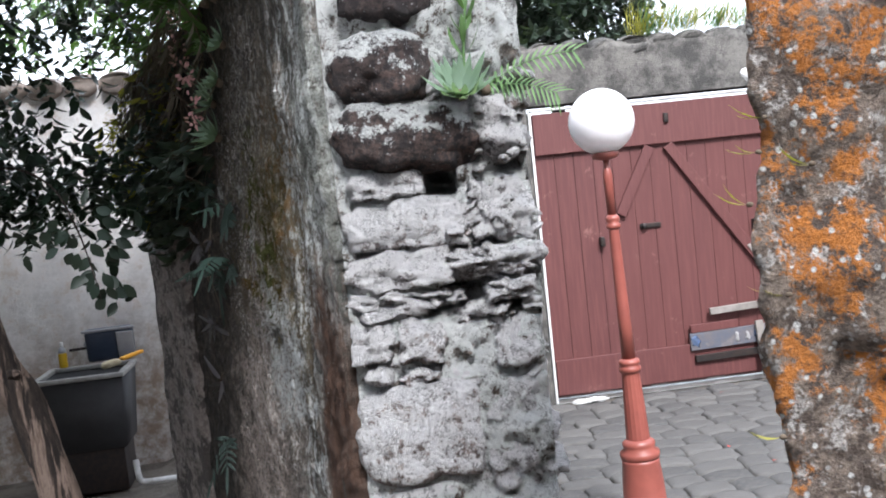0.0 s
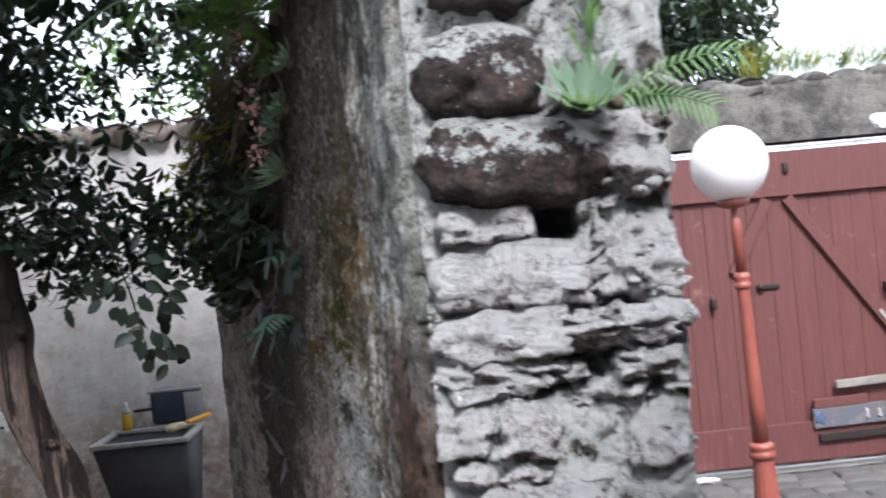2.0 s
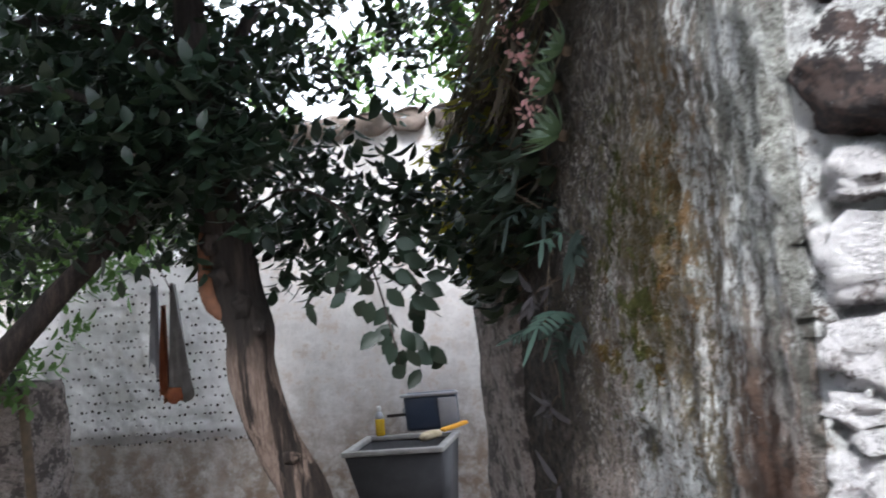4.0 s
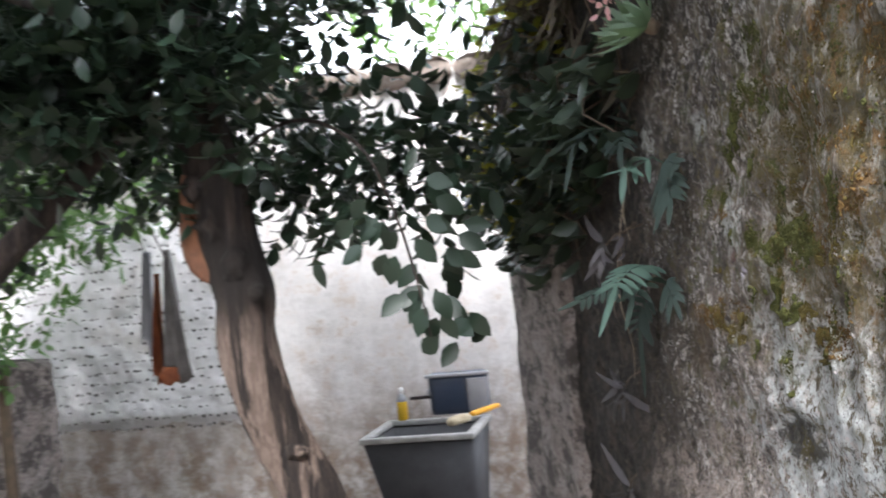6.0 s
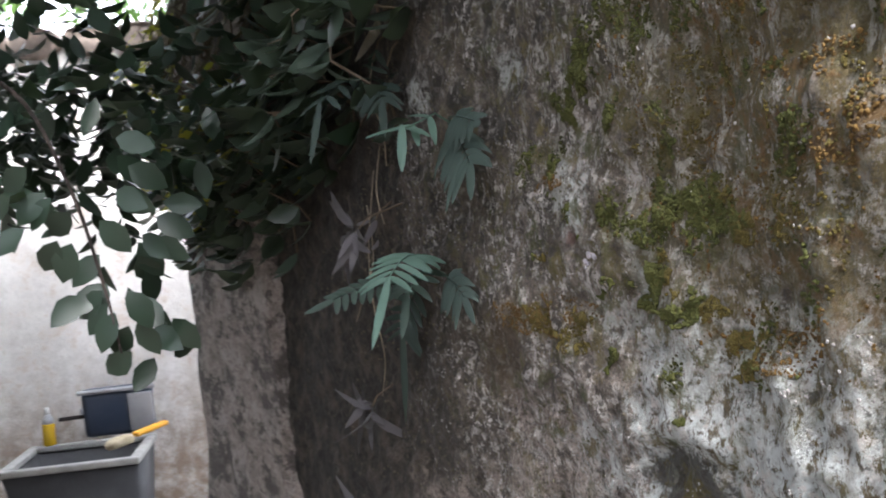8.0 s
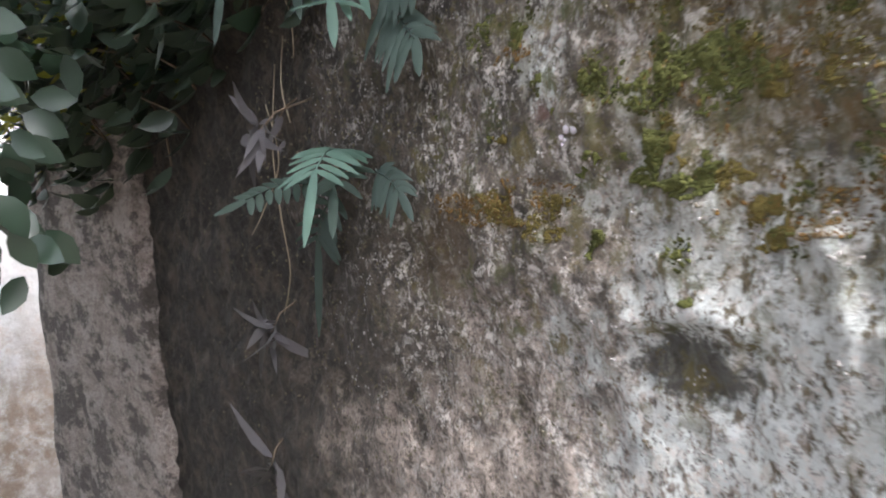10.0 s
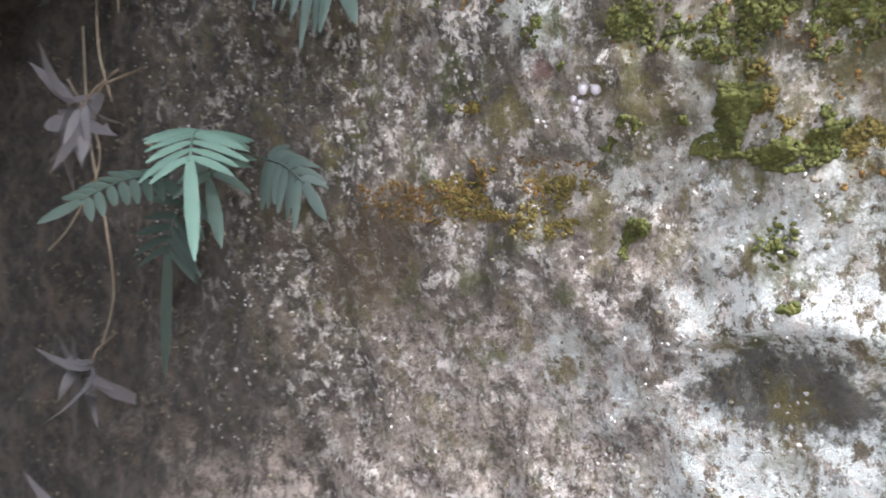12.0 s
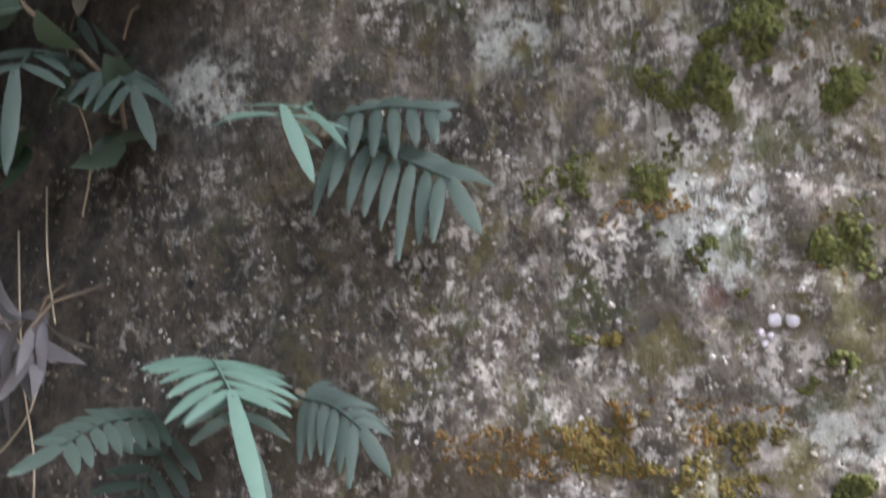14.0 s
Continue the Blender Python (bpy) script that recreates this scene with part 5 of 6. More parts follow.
def arching_frond(path, tail, pairs, pinna, width, face, seed, hang=0.3, grow=0.25):
    """A frond along a rounded rachis: paired leaflets and a long ribbon that ends at tail."""
    r = random.Random(seed)
    bm = bmesh.new()
    face = Vector(face).normalized()
    pts = smooth_path(path, pairs * 2 + 2)
    for i in range(1, len(pts) - 1, 2):
        d = (pts[i + 1] - pts[i - 1]).normalized()
        f = i / len(pts)
        for sgn in (-1, 1):
            to = (d.cross(face).normalized() * sgn + d * (0.2 + 0.6 * f)).normalized()
            blade(bm, pts[i], to, (face + Vector((r.uniform(-0.2, 0.2), 0, r.uniform(-0.2, 0.2)))).normalized(), width, pinna * (1 - grow + grow * math.sin(math.pi * (0.2 + 0.75 * f))) * r.uniform(0.85, 1.1), hang * r.uniform(0.6, 1.3), r.uniform(0.06, 0.3))
    end = pts[-1]
    to = Vector(tail) - end
    blade(bm, end - to * 0.06, to.normalized(), face, width * 1.25, to.length, 0.0)
    tube(pts, [0.0013] * len(pts), 5, 0, bm)
    return bm


def fern(label, at, fronds, width=0.0115):
    """Fronds are (rachis on the wall, tail's end, pairs, leaflet, material, facing, hang), all in the wall's own axes."""
    t = thing("fern", label, "fern")
    base = Vector((at[0], face_y(*at), at[1]))
    t.matrix_basis = WALL_M @ Matrix.Translation(base)
    part("crown_root", boulder(0.018, 0.014, 0.016, (0, 0.002, 0), 8, 0.2, 0.4, 3), DRY_BROWN, t, "brown scaly root tuft")
    for k, (path, tail, pairs, pinna, mat, face, hang) in enumerate(fronds):
        pts = [Vector((0, 0.004, 0))] + [Vector(p) - base for p in path]
        stalk, rachis = pts[:2], pts[1:]
        bm = arching_frond(rachis, Vector(tail) - base, pairs, pinna, width, face, k + round(at[0] * 100), hang)
        tube(smooth_path([stalk[0], (stalk[0] + stalk[1]) / 2 + Vector((0, 0.008, 0.004)), stalk[1]], 8), [0.0014] * 8, 5, 0, bm)
        part("frond", bm, mat, t)
    return t


TOWARDS = (-0.5, 0.55, 0.66)
fern("blue-green fern drooping from a crack in the mossy wall", (1.46, 1.475), [
    (((1.435, 0.04, 1.506), (1.40, 0.08, 1.503), (1.345, 0.127, 1.474)), (1.275, 0.185, 1.379), 8, 0.060, FERN, (-0.45, 0.35, 0.82), 0.22),
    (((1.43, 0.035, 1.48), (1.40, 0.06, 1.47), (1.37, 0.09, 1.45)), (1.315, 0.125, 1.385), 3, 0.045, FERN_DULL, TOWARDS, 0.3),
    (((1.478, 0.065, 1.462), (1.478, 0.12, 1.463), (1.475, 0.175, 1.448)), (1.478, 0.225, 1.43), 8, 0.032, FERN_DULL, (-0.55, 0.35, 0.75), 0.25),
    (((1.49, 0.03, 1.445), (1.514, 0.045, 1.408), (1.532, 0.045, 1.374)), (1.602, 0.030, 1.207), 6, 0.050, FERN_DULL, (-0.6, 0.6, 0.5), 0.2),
])
fern("small dull green fern on the mossy wall", (1.37, 1.468), [
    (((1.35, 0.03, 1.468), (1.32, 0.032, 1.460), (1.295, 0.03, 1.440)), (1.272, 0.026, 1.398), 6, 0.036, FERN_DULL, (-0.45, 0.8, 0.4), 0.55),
], 0.010)
fern("upper fern hanging from the wall with long leaflets", (1.32, 1.695), [
    (((1.315, 0.040, 1.712), (1.320, 0.080, 1.695), (1.300, 0.100, 1.692)), (1.263, 0.120, 1.622), 3, 0.055, FERN, (-0.4, 0.3, 0.85), 0.25),
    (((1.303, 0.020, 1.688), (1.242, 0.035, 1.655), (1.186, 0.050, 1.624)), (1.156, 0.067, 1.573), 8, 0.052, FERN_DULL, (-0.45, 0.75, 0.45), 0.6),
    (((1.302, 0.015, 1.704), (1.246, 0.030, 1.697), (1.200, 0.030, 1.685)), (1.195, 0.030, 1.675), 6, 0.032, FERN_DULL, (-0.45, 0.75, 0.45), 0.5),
], 0.0115)
fern("shaded fern high on the dark wall", (1.60, 1.80), [
    (((1.59, 0.05, 1.81), (1.57, 0.10, 1.80), (1.54, 0.15, 1.76)), (1.52, 0.18, 1.66), 4, 0.05, FERN_DULL, TOWARDS, 0.3),
    (((1.57, 0.03, 1.79), (1.53, 0.05, 1.785), (1.49, 0.06, 1.755)), (1.46, 0.07, 1.69), 6, 0.045, FERN_DULL, TOWARDS, 0.45),
])
fern("dull fern low down on the wall's darker far stretch", (1.779, 0.725), [
    (((1.779, 0.030, 0.735), (1.779, 0.070, 0.715), (1.952, 0.100, 0.530)), (1.952, 0.140, 0.430), 6, 0.06, FERN_DULL, TOWARDS, 0.3),
    (((1.759, 0.030, 0.735), (1.699, 0.060, 0.705), (1.639, 0.080, 0.645)), (1.599, 0.100, 0.535), 6, 0.05, FERN_DULL, TOWARDS, 0.35),
])


def rosette(name, label, m, n, length, width, mat, seed, rise=0.35, droop=0.35, category="plant"):
    r = random.Random(seed)
    t = thing(name, label, category)
    t.matrix_basis = m
    for i in range(n):
        a = 2.39996 * i
        lift = rise + 0.5 * i / n
        way = Vector((math.cos(a), math.sin(a), lift))
        side = way.cross(Vector((0, 0, 1))).normalized()
        lv = Leaves()
        lv.add(Vector((0, 0, 0)), way, side, length * r.uniform(0.75, 1.1) * (1 - 0.35 * i / n), width, droop)
        lv.make("leaf", mat, t)
    part("root", boulder(0.03, 0.03, 0.03, (0, 0, -0.005), seed, 0.2, 0.2, 2), STEM, t)
    return t


# plants on the broken end and high on the long face
ROS = pose(0.225, 2.80, 1.915, 42, 4, 0)
rosette("succulent", "light green rosette plant growing on the broken wall end", ROS, 30, 0.125, 0.024, PALE_PLANT, 3, 0.2, 0.4)


def shoot():
    t = thing("weed", "tall light green weed rooted on the wall end", "weed", (0.235, 2.83, 1.93))
    pts = smooth_path([(0, 0, -0.01), (0.005, -0.01, 0.1), (0.02, -0.015, 0.2), (0.045, -0.01, 0.3)], 12)
    part("stem", tube(pts, [0.004] * 12, 6), LEAF_LIGHT, t)
    r = random.Random(6)
    for i in range(13):
        p = pts[min(11, 3 + i * 9 // 13)]
        a = 2.4 * i
        lv = Leaves()
        way = Vector((math.cos(a), math.sin(a), 0.9))
        lv.add(p, way, way.cross(Vector((0, 0, 1))), r.uniform(0.06, 0.10), 0.018, 0.35)
        lv.make("leaf", LEAF_LIGHT, t)


def feather_frond(name, label, at, ways, mat, length=0.26):
    t = thing(name, label, "fern", at)
    part("root", boulder(0.03, 0.03, 0.03, (0, 0, 0), 5, 0.2, 0.2, 2), STEM, t)
    for way, droop, l, face in ways:
        part("frond", frond(bmesh.new(), (0, 0, 0.005), way, droop, l * length, 14, 0.046, 0.006, 0.03, face), mat, t)
    return t


shoot()
feather_frond("fern", "feathery green fern arching off the wall end", (0.285, 2.87, 1.925), [((0.85, -0.15, 0.55), 0.75, 1.0, (0, -0.8, 0.6)), ((0.9, -0.1, 0.1), 0.7, 0.75, (0, -0.8, 0.6))], LEAF_LIGHT)
for k, (x, z, n, l, mat) in enumerate(((1.42, 1.98, 9, 0.11, PALE_PLANT), (1.40, 2.12, 9, 0.09, PALE_PLANT), (1.15, 2.14, 10, 0.10, PALE_PLANT), (1.52, 2.2, 9, 0.10, PALE_PLANT), (1.0, 2.25, 9, 0.09, PALE_PLANT), (1.22, 2.28, 10, 0.10, LEAF_LIGHT), (1.28, 1.955, 13, 0.12, PALE_PLANT), (1.30, 2.08, 8, 0.11, PALE_PLANT))):
    rosette("wall_plant", "pale green rosette hanging from the wall's face", WALL_M @ Matrix.Translation((x, 0.03, z)) @ pose(0, 0, 0, -62, 0, 0), n + 5, l, 0.019, mat, 40 + k, 0.25, 0.3)


def top_fronds():
    """Long feathery fronds that arch out from the wall's top over the yard."""
    for k, (x, z, out, reach, drop) in enumerate(((1.12, 2.44, 0.62, 0.36, 0.02), (1.05, 2.47, 0.46, 0.18, -0.03), (1.32, 2.46, 0.55, 0.5, 0.05), (0.9, 2.5, 0.42, 0.05, 0.04))):
        t = thing("fern", "long grey-green feathery fern arching from the wall top", "fern", group="ferns on the wall top")
        t.matrix_basis = WALL_M @ Matrix.Translation((x, 0.0, z))
        part("root", boulder(0.05, 0.05, 0.05, (0, 0, 0), k, 0.2, 0.3, 2), STEM, t)
        path = [Vector((0, 0, 0)), Vector((reach * 0.3, out * 0.35, 0.09)), Vector((reach * 0.7, out * 0.72, 0.10)), Vector((reach, out, drop))]
        part("frond", arching_frond(path, path[-1] + Vector((0.03, 0.05, -0.04)), 24, 0.085, 0.010, (-0.3, -0.3, 0.8), k, 0.35, 0.5), PALE_PLANT if k % 2 == 0 else LEAF_MID, t)


top_fronds()


def flowers():
    for k, (x, z) in enumerate(((1.45, 2.20), (1.56, 2.32), (1.36, 2.06), (1.5, 2.45))):
        t = thing("flower", "cluster of faded pink blossoms on the wall growth", "flower", group="pink blossoms on the wall")
        t.matrix_basis = WALL_M @ Matrix.Translation((x, 0.09, z))
        r = random.Random(k)
        part("stem", tube([(0, -0.1, -0.06), (0, -0.03, -0.02), (0, 0, 0)], (0.002, 0.002, 0.002), 5), STEM, t)
        lv = Leaves()
        for i in range(26):
            v = Vector((r.gauss(0, 1), r.gauss(0, 1), r.gauss(0, 1))).normalized()
            lv.add(v * 0.02 + Vector((0, 0, r.uniform(-0.05, 0.03))), v, v.orthogonal(), 0.022, 0.014, 0.1)
        lv.make("blossom", PINK, t)


flowers()


def creeper(name, label, mat, spots, leaf, width, seed, out=0.10, spread=1.0):
    """Hanging growth on the long face; spots are (x, top, bottom, strands)."""
    r = random.Random(seed)
    t = thing(name, label, "creeper")
    t.matrix_basis = WALL_M
    stems = bmesh.new()
    lv = Leaves()
    for x, top, low, strands in spots:
        for _ in range(strands):
            sx, z0 = x + r.gauss(0, 0.26), top + r.uniform(-0.15, 0.12)
            z1 = low + abs(r.gauss(0, 0.18))
            pts, p = [], Vector((sx, 0.0, z0))
            for i in range(9):
                f = i / 8
                pts.append(Vector((sx + 0.08 * math.sin(3 * f + sx * 9), 0.02 + out * math.sin(math.pi * min(1, f * 1.1)) * r.uniform(0.2, 1.5), z0 + (z1 - z0) * f)))
            tube(pts, [0.0028] * 9, 4, 0, stems)
            for q in pts[1:]:
                for _ in range(2):
                    w = Vector((r.uniform(-1, 1) * spread, r.uniform(0.1, 1) * spread, r.uniform(-1.3, 0.1 if spread == 1 else -0.8)))
                    lv.add(q, w, w.cross(Vector((r.uniform(-0.5, 0.5), r.uniform(0.2, 1), r.uniform(0, 1)))), leaf * r.uniform(0.6, 1.2), width * r.uniform(0.7, 1.2), r.uniform(0, 0.5))
    part("stem", stems, STEM, t, "", True, "stuff")
    lv.make("foliage", mat, t)
    return t


creeper("creeper", "dry brown creeper trailing over the wall top", DRY_BROWN, [(1.5, 2.6, 2.05, 6), (2.0, 2.65, 1.9, 12), (2.6, 2.6, 1.8, 14), (3.2, 2.55, 1.75, 11), (3.6, 2.5, 1.7, 9)], 0.12, 0.016, 51, 0.09, 0.4)
creeper("creeper", "dark broad-leaved creeper hanging down the wall", LEAF_SHADE, [(1.8, 1.95, 1.78, 8), (2.1, 1.98, 1.66, 13), (2.4, 1.98, 1.55, 15), (2.8, 1.98, 1.48, 14), (3.2, 1.95, 1.45, 8), (3.6, 1.95, 1.45, 6)], 0.085, 0.048, 52, 0.10)
creeper("creeper", "yellow-green leaves among the wall growth", YELLOW_GREEN, [(2.6, 1.9, 1.62, 8), (3.3, 2.0, 1.6, 14), (3.75, 2.4, 1.65, 14), (2.2, 2.2, 2.0, 3)], 0.07, 0.028, 53, 0.15)
creeper("creeper", "green shoots along the wall's top", LEAF_MID, [(0.9, 2.7, 2.4, 9), (1.3, 2.7, 2.25, 10), (2.2, 2.8, 2.4, 10), (3.0, 2.75, 2.4, 6)], 0.09, 0.038, 54, 0.14)


def dry_leaf_cluster(x, z, seed, label, n=6, length=0.085, mat=PALE_DRY, out=0.025):
    t = thing("dead_leaf", label, "leaf", group="dry leaves on the wall")
    t.matrix_basis = WALL_M @ Matrix.Translation((x, face_y(x, z) + out, z))
    r = random.Random(seed)
    part("stalk", tube([(0, -out - 0.005, 0.05), (0, -0.3 * out, 0.03), (0, 0.004, 0)], (0.002, 0.0018, 0.0015), 5), STEM, t)
    lv = Leaves()
    for i in range(n):
        a = r.uniform(-0.95, 0.25) * math.pi
        w = Vector((math.cos(a), r.uniform(-0.1, 0.9), 0.8 * math.sin(a))).normalized()
        s = Vector((r.uniform(-1, 1), r.uniform(-0.6, 0.6), r.uniform(-1, 1)))
        lv.add((r.uniform(-0.02, 0.02), 0, r.uniform(-0.02, 0.02)), w, w.cross(s).normalized(), length * r.uniform(0.35, 0.9), length * r.uniform(0.12, 0.26), r.uniform(0.3, 1.5))
    lv.make("blade", mat, t)


dry_leaf_cluster(1.60, 1.545, 1, "large curled lilac-grey dry leaf caught on the wall", 13, 0.085, PALE_DRY, 0.09)
dry_leaf_cluster(1.76, 1.215, 2, "withered grey leaf cluster low on the wall", 16, 0.08, PALE_DRY, 0.05)
dry_leaf_cluster(1.65, 1.555, 3, "pale dry leaf hanging on a thread", 4, 0.06, PALE_DRY, 0.04)
dry_leaf_cluster(1.60, 1.845, 4, "small pale lobed leaf on the wall", 5, 0.05, FERN_DULL)
dry_leaf_cluster(1.53, 1.82, 5, "small pale lobed leaf on the wall", 5, 0.035, FERN_DULL)
dry_leaf_cluster(1.55, 1.745, 6, "small pale lobed leaf on the wall", 4, 0.04, FERN_DULL)
dry_leaf_cluster(1.86, 0.96, 7, "withered grey leaf cluster low on the wall", 8, 0.10)


def thread(points, label):
    pts = smooth_path([(x, face_y(x, z) + y, z) for x, y, z in points], 18)
    ob = part("vine", tube(pts, [0.0011] * 18, 5), STRAW)
    ob.matrix_basis = WALL_M
    tagged(ob, label, "vine", "bare vines on the wall")


thread([(1.70, 0.02, 1.66), (1.66, 0.05, 1.52), (1.64, 0.05, 1.42), (1.70, 0.03, 1.32), (1.78, 0.02, 1.24)], "thin bare tan vine dangling on the wall")
thread([(1.75, 0.02, 1.6), (1.64, 0.04, 1.50), (1.72, 0.05, 1.42), (1.85, 0.03, 1.38)], "thin bare tan vine dangling on the wall")
thread([(1.62, 0.02, 1.86), (1.58, 0.05, 1.78), (1.575, 0.03, 1.72), (1.6, 0.02, 1.66)], "thin bare tan vine dangling on the wall")
thread([(1.66, 0.02, 1.70), (1.64, 0.03, 1.62), (1.645, 0.02, 1.56)], "thin bare tan vine dangling on the wall")


def hanging_leaf():
    t = thing("leaf_pair", "two broad dark leaves with a bluish sheen on the wall", "leaf")
    t.matrix_basis = WALL_M @ Matrix.Translation((1.625, 0.05, 1.735))
    for w, l, b in (((-0.5, 0.4, -0.35), 0.07, 0.6), ((-0.25, 0.5, -0.9), 0.085, 0.2)):
        lv = Leaves()
        w = Vector(w)
        lv.add((0.02, 0, 0.0), w, w.cross(Vector((0.2, 1, 0.3))), l, 0.05, b)
        lv.make("leaf", LEAF_DARK, t)
    part("stalk", tube([(0.05, -0.05, 0.04), (0.03, -0.01, 0.01), (0.02, 0, 0)], (0.003, 0.002, 0.002), 5), STEM, t)


hanging_leaf()


def fungus():
    t = thing("bracket_fungus", "small group of white bracket fungi on the wall", "fungus")
    t.matrix_basis = WALL_M @ Matrix.Translation((0.965, face_y(0.965, 1.49), 1.49))
    for x, z, s in ((-0.008, 0.004, 0.010), (0.004, 0.005, 0.009), (0.014, -0.003, 0.006), (0.012, -0.011, 0.006), (0.008, -0.006, 0.005)):
        part("cap", boulder(s, 0.005, s * 1.1, (x, 0.004, z), x * 100, 0.25, 0.08, 2), MUSHROOM, t)


fungus()


# moss cushions, ochre crusts and pale flakes that stand off the plaster
def crumbs(name, label, mat, patches, seed, size, flat, level=1, category="moss"):
    r = random.Random(seed)
    bm0 = bmesh.new()
    bmesh.ops.create_icosphere(bm0, subdivisions=level, radius=1)
    bm0.verts.ensure_lookup_table()
    ref = [v.co.copy() for v in bm0.verts]
    tri = [tuple(v.index for v in f.verts) for f in bm0.faces]
    bm0.free()
    vs, fs = [], []
    for x, z, rx, rz, n, clump in patches:
        made = tries = 0
        while made < n and tries < n * 14:
            tries += 1
            a, d = r.uniform(0, 2 * math.pi), r.random() ** 0.6
            px, pz = x + rx * d * math.cos(a), z + rz * d * math.sin(a)
            if px < 0.03 or noise.fractal(Vector((px * 14 + seed, 3.0, pz * 14)), 0.8, 2.0, 4) < clump:
                continue
            made += 1
            s = size * r.uniform(0.45, 1.3)
            k = len(vs)
            y = face_y(px, pz)
            for c in ref:
                w = 1 + 0.55 * r.uniform(-1, 1)
                vs.append((px + c.x * s * w, y + c.y * s * flat * w + s * flat * 0.3, pz + c.z * s * w * 0.85))
            fs += [tuple(k + i for i in f) for f in tri]
    ob = raw(name, vs, fs, mat, None, label + " on the ruined wall", True, "stuff")
    ob.matrix_basis = WALL_M
    return tagged(ob, "", category)


crumbs("moss", "crumbly dark and bright green moss cushions", MOSS, [(0.875, 1.458, 0.095, 0.028, 1500, 0.04), (0.80, 1.445, 0.045, 0.028, 800, -0.06), (0.82, 1.535, 0.07, 0.04, 1000, 0.14), (0.74, 1.52, 0.07, 0.05, 1000, 0.19), (0.93, 1.54, 0.03, 0.014, 260, 0.04), (1.035, 1.601, 0.03, 0.012, 260, 0.04), (0.985, 1.70, 0.07, 0.05, 1100, 0.19), (0.88, 1.78, 0.08, 0.16, 1000, 0.1), (0.94, 1.655, 0.05, 0.03, 500, 0.14), (0.797, 1.307, 0.03, 0.016, 260, 0.04), (0.815, 1.368, 0.016, 0.02, 80, 0.04), (0.924, 1.308, 0.022, 0.03, 160, 0.19), (0.927, 1.368, 0.02, 0.02, 160, 0.14), (0.78, 1.62, 0.2, 0.14, 1100, 0.30), (0.6, 1.58, 0.18, 0.25, 700, 0.36), (1.10, 1.57, 0.16, 0.08, 350, 0.39)], 61, 0.0022, 0.8)
crumbs("yellow_moss", "bright yellow-olive moss tufts", MOSS_YELLOW, [(0.72, 1.412, 0.055, 0.045, 1300, 0.09), (0.69, 1.50, 0.07, 0.06, 600, 0.24), (0.815, 1.47, 0.03, 0.03, 260, 0.19), (1.066, 1.529, 0.018, 0.016, 200, 0.04), (1.088, 1.502, 0.02, 0.014, 160, 0.04), (1.07, 1.415, 0.10, 0.022, 900, 0.09), (1.02, 1.385, 0.035, 0.012, 260, 0.04), (0.78, 1.60, 0.14, 0.12, 500, 0.34), (0.66, 1.62, 0.14, 0.22, 1700, 0.12), (0.5, 1.75, 0.1, 0.15, 500, 0.15)], 65, 0.0019, 0.7)
crumbs("ochre_lichen", "ochre and orange lichen crust", MOSS_ORANGE, [(0.66, 1.43, 0.09, 0.05, 350, 0.1), (0.52, 1.70, 0.14, 0.14, 1200, 0.15), (1.10, 1.42, 0.15, 0.03, 900, 0.0), (0.75, 1.6, 0.2, 0.2, 800, 0.15), (0.42, 1.5, 0.15, 0.3, 400, 0.25), (1.05, 1.57, 0.04, 0.03, 130, 0.1)], 62, 0.0019, 0.6)
crumbs("lichen_crust", "pale grey lichen flakes", FLAKE, [(0.9, 1.45, 0.75, 0.5, 1700, 0.1), (0.72, 1.15, 0.3, 0.25, 600, 0.15), (1.2, 1.25, 0.5, 0.4, 900, 0.1), (0.35, 1.5, 0.3, 0.6, 700, 0.15)], 63, 0.0019, 0.25, 1, "lichen")
crumbs("plaster_grit", "brown crumbling plaster grit", DRY_BROWN, [(1.3, 1.5, 0.6, 0.5, 2000, 0.0), (1.9, 1.3, 0.6, 0.7, 1000, 0.0)], 64, 0.0026, 0.5, 1, "grit")


def pier_weeds():
    r = random.Random(9)
    for k, (x, z) in enumerate(((0.60, 1.69), (0.61, 1.73), (0.585, 1.63), (0.62, 1.52), (0.60, 1.35), (0.66, 1.67))):
        t = thing("weed", "tiny yellow-green weed in the pier's joints", "weed", (x + 0.015, 1.405, z), group="weeds on the pier")
        part("root", boulder(0.008, 0.008, 0.006, (0.004, 0, 0), k, 0.2, 0.2, 2), STEM, t)
        for i in range(3):
            lv = Leaves()
            w = Vector((-1, r.uniform(-0.4, 0.2), r.uniform(-0.2, 0.5)))
            lv.add((0, 0, 0), w, w.cross(Vector((0, 0, 1))), r.uniform(0.02, 0.045), 0.007, 0.4)
            lv.make("leaf", YELLOW_GREEN, t)


pier_weeds()


def top_grass():
    """Tufts of grass along the court wall's tiles."""
    r = random.Random(15)
    for k in range(12):
        t = thing("grass_tuft", "bright yellow-green grass tuft on the coping", "grass", group="grass on the court wall")
        t.matrix_basis = DOOR_M @ pose(0.85 + 0.115 * k + r.uniform(-0.04, 0.04), 0.12, 2.66)
        lv = Leaves()
        for i in range(44):
            w = Vector((r.gauss(0, 0.35), r.gauss(0, 0.35), 1))
            lv.add((r.uniform(-0.06, 0.06), r.uniform(-0.05, 0.05), -0.02), w, w.orthogonal(), r.uniform(0.12, 0.30), 0.011, 0.35)
        lv.make("grass", LEAF_LIGHT if k % 2 else YELLOW_GREEN, t)


top_grass()


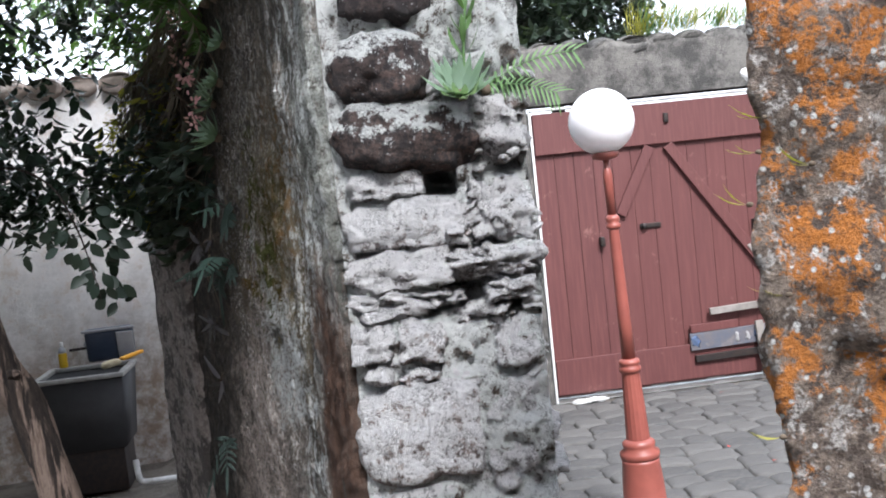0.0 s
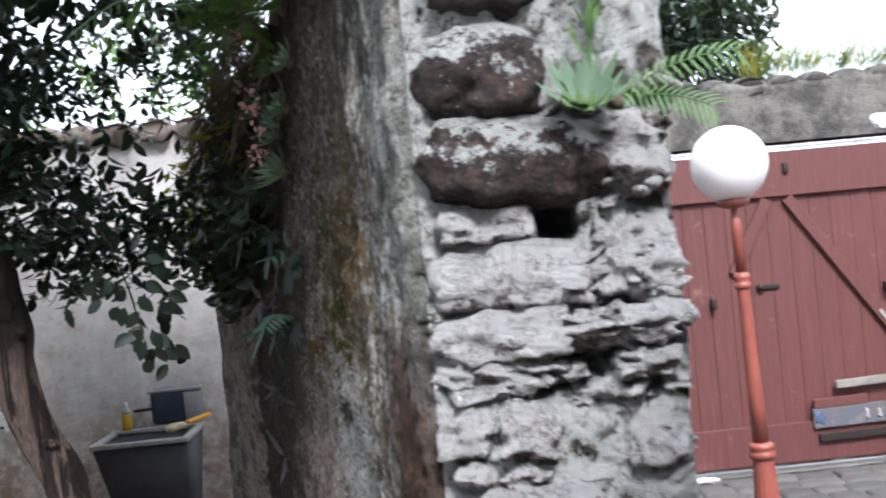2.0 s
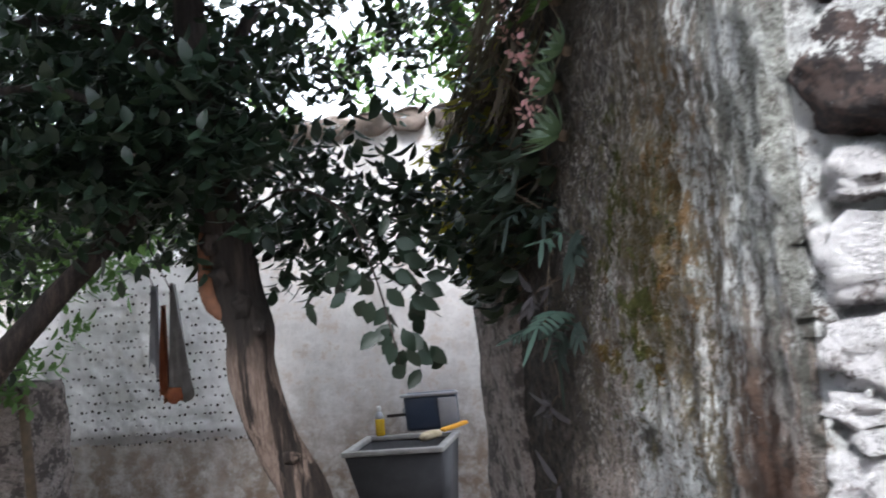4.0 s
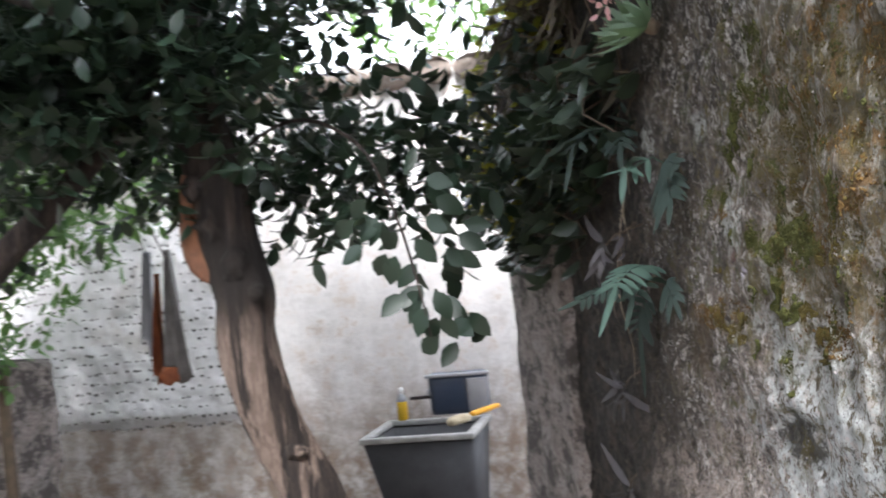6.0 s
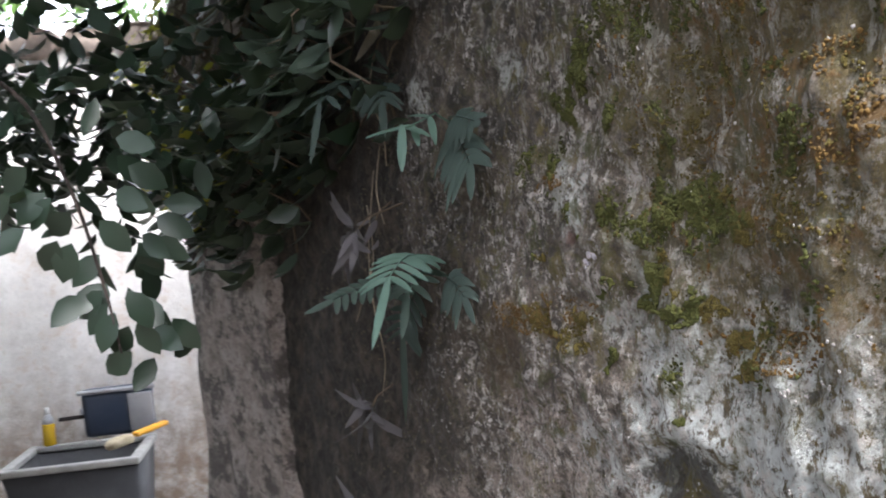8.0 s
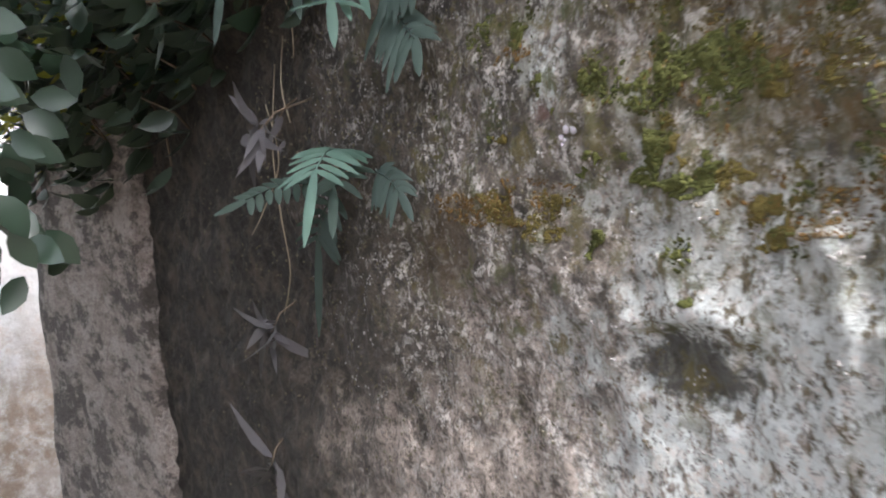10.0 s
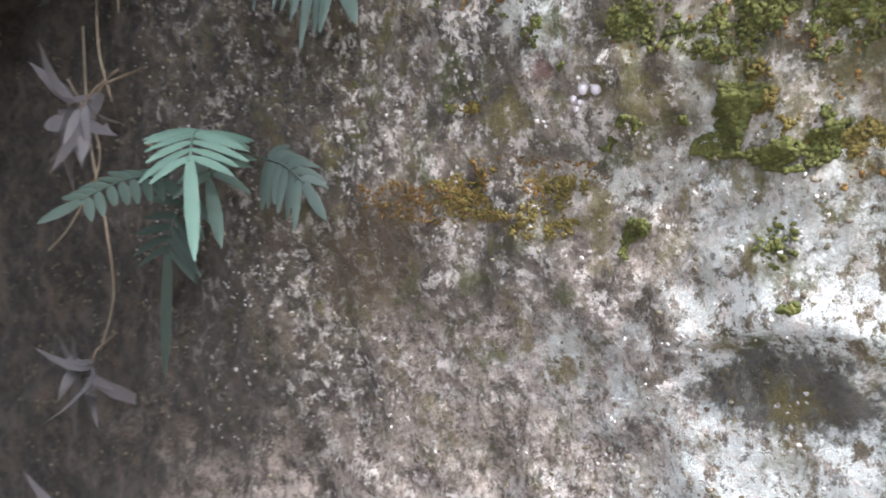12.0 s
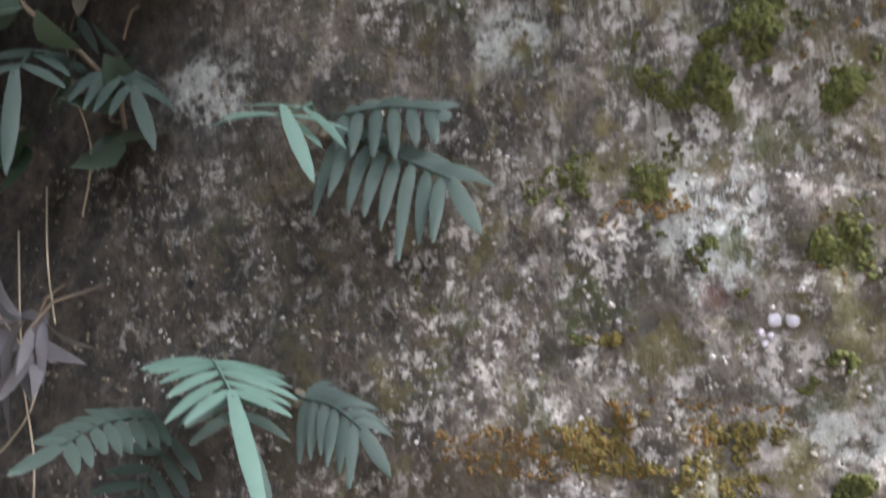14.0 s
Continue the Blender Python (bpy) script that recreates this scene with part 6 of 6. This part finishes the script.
def hanging_sheet():
    t = thing("hanging_cloth", "folded grey sheet with rusty orange edge hung from a branch", "cloth", (-3.30, 5.77, 1.16))
    for name, mat, label, x0, w0, w1, z1, skew in (("fold", GREY_CLOTH, "", 0.015, 0.17, 0.03, 0.56, 0.015), ("trim", RUSTY, "rusty orange edge", -0.072, 0.05, 0.018, 0.46, 0.045)):
        bm = bmesh.new()
        rows = []
        for j in range(13):
            f = j / 12
            w = w0 + (w1 - w0) * f
            rows.append([bm.verts.new((x0 + skew * f + w * (i / 8 - 0.5), 0.02 * math.sin(i * 1.9 + f * 2) + (0.0 if name == "fold" else -0.012), z1 * f + 0.03 * math.sin(i * 0.8) * (1 - f))) for i in range(9)])
        for a, b in zip(rows, rows[1:]):
            for i in range(8):
                bm.faces.new((a[i], a[i + 1], b[i + 1], b[i]))
        bmesh.ops.solidify(bm, geom=list(bm.faces), thickness=0.006)
        part(name, bm, mat, t, label)
    part("knot", boulder(0.11, 0.045, 0.07, (0.0, 0, 0.015), 2, 0.3, 0.4), RUSTY, t, "rust-red knotted end")
    part("cord", tube([(0.03, 0, 0.5), (0.05, -0.3, 0.9), (0.1, -0.9, 1.3)], (0.003, 0.003, 0.003), 5), IRON, t, "thin dark cord")
    t = thing("hanging_cloth", "pale grey rag hung beside the folded sheet", "cloth", (-3.43, 5.79, 1.30))
    bm = bmesh.new()
    rows = []
    for j in range(13):
        f = j / 12
        rows.append([bm.verts.new((0.03 * f + (0.09 - 0.05 * f) * (i / 8 - 0.5), 0.018 * math.sin(i * 2.2 + f), 0.42 * f + 0.05 * math.sin(i * 0.9) * (1 - f))) for i in range(9)])
    for a, b in zip(rows, rows[1:]):
        for i in range(8):
            bm.faces.new((a[i], a[i + 1], b[i + 1], b[i]))
    bmesh.ops.solidify(bm, geom=list(bm.faces), thickness=0.005)
    part("fold", bm, GREY_PLASTIC, t)
    part("cord", tube([(0.03, 0, 0.41), (0.1, -0.3, 0.8), (0.2, -0.9, 1.15)], (0.003, 0.003, 0.003), 5), IRON, t, "thin dark cord")


hanging_sheet()


def fallen_petals():
    r = random.Random(19)
    for k in range(11):
        lv = Leaves()
        a = r.uniform(0, 6.28)
        w = Vector((math.cos(a), math.sin(a), 0.05))
        lv.add((0, 0, 0), w, w.cross(Vector((0, 0, 1))), 0.03, 0.018, 0.05)
        ob = lv.make("petal", RED_PETAL)
        ob.matrix_basis = DOOR_M @ pose(r.uniform(0.3, 2.4), r.uniform(-2.2, -0.3), 0.012)
        tagged(ob, "small red petal fallen on the stone paving", "petal", "fallen petals on the paving")
    # bright daylight under the gate's left end, put in as a flat white lump
    ob = part("gap_light_patch", boulder(0.26, 0.09, 0.035, (0, 0, 0), 12, 0.3, 0.4, 3), WHITE_PAINT)
    ob.matrix_basis = DOOR_M @ pose(0.22, -0.02, 0.012)
    tagged(ob, "daylight spilling under the red gate, modelled as a white lump", "lime")


fallen_petals()
paving()
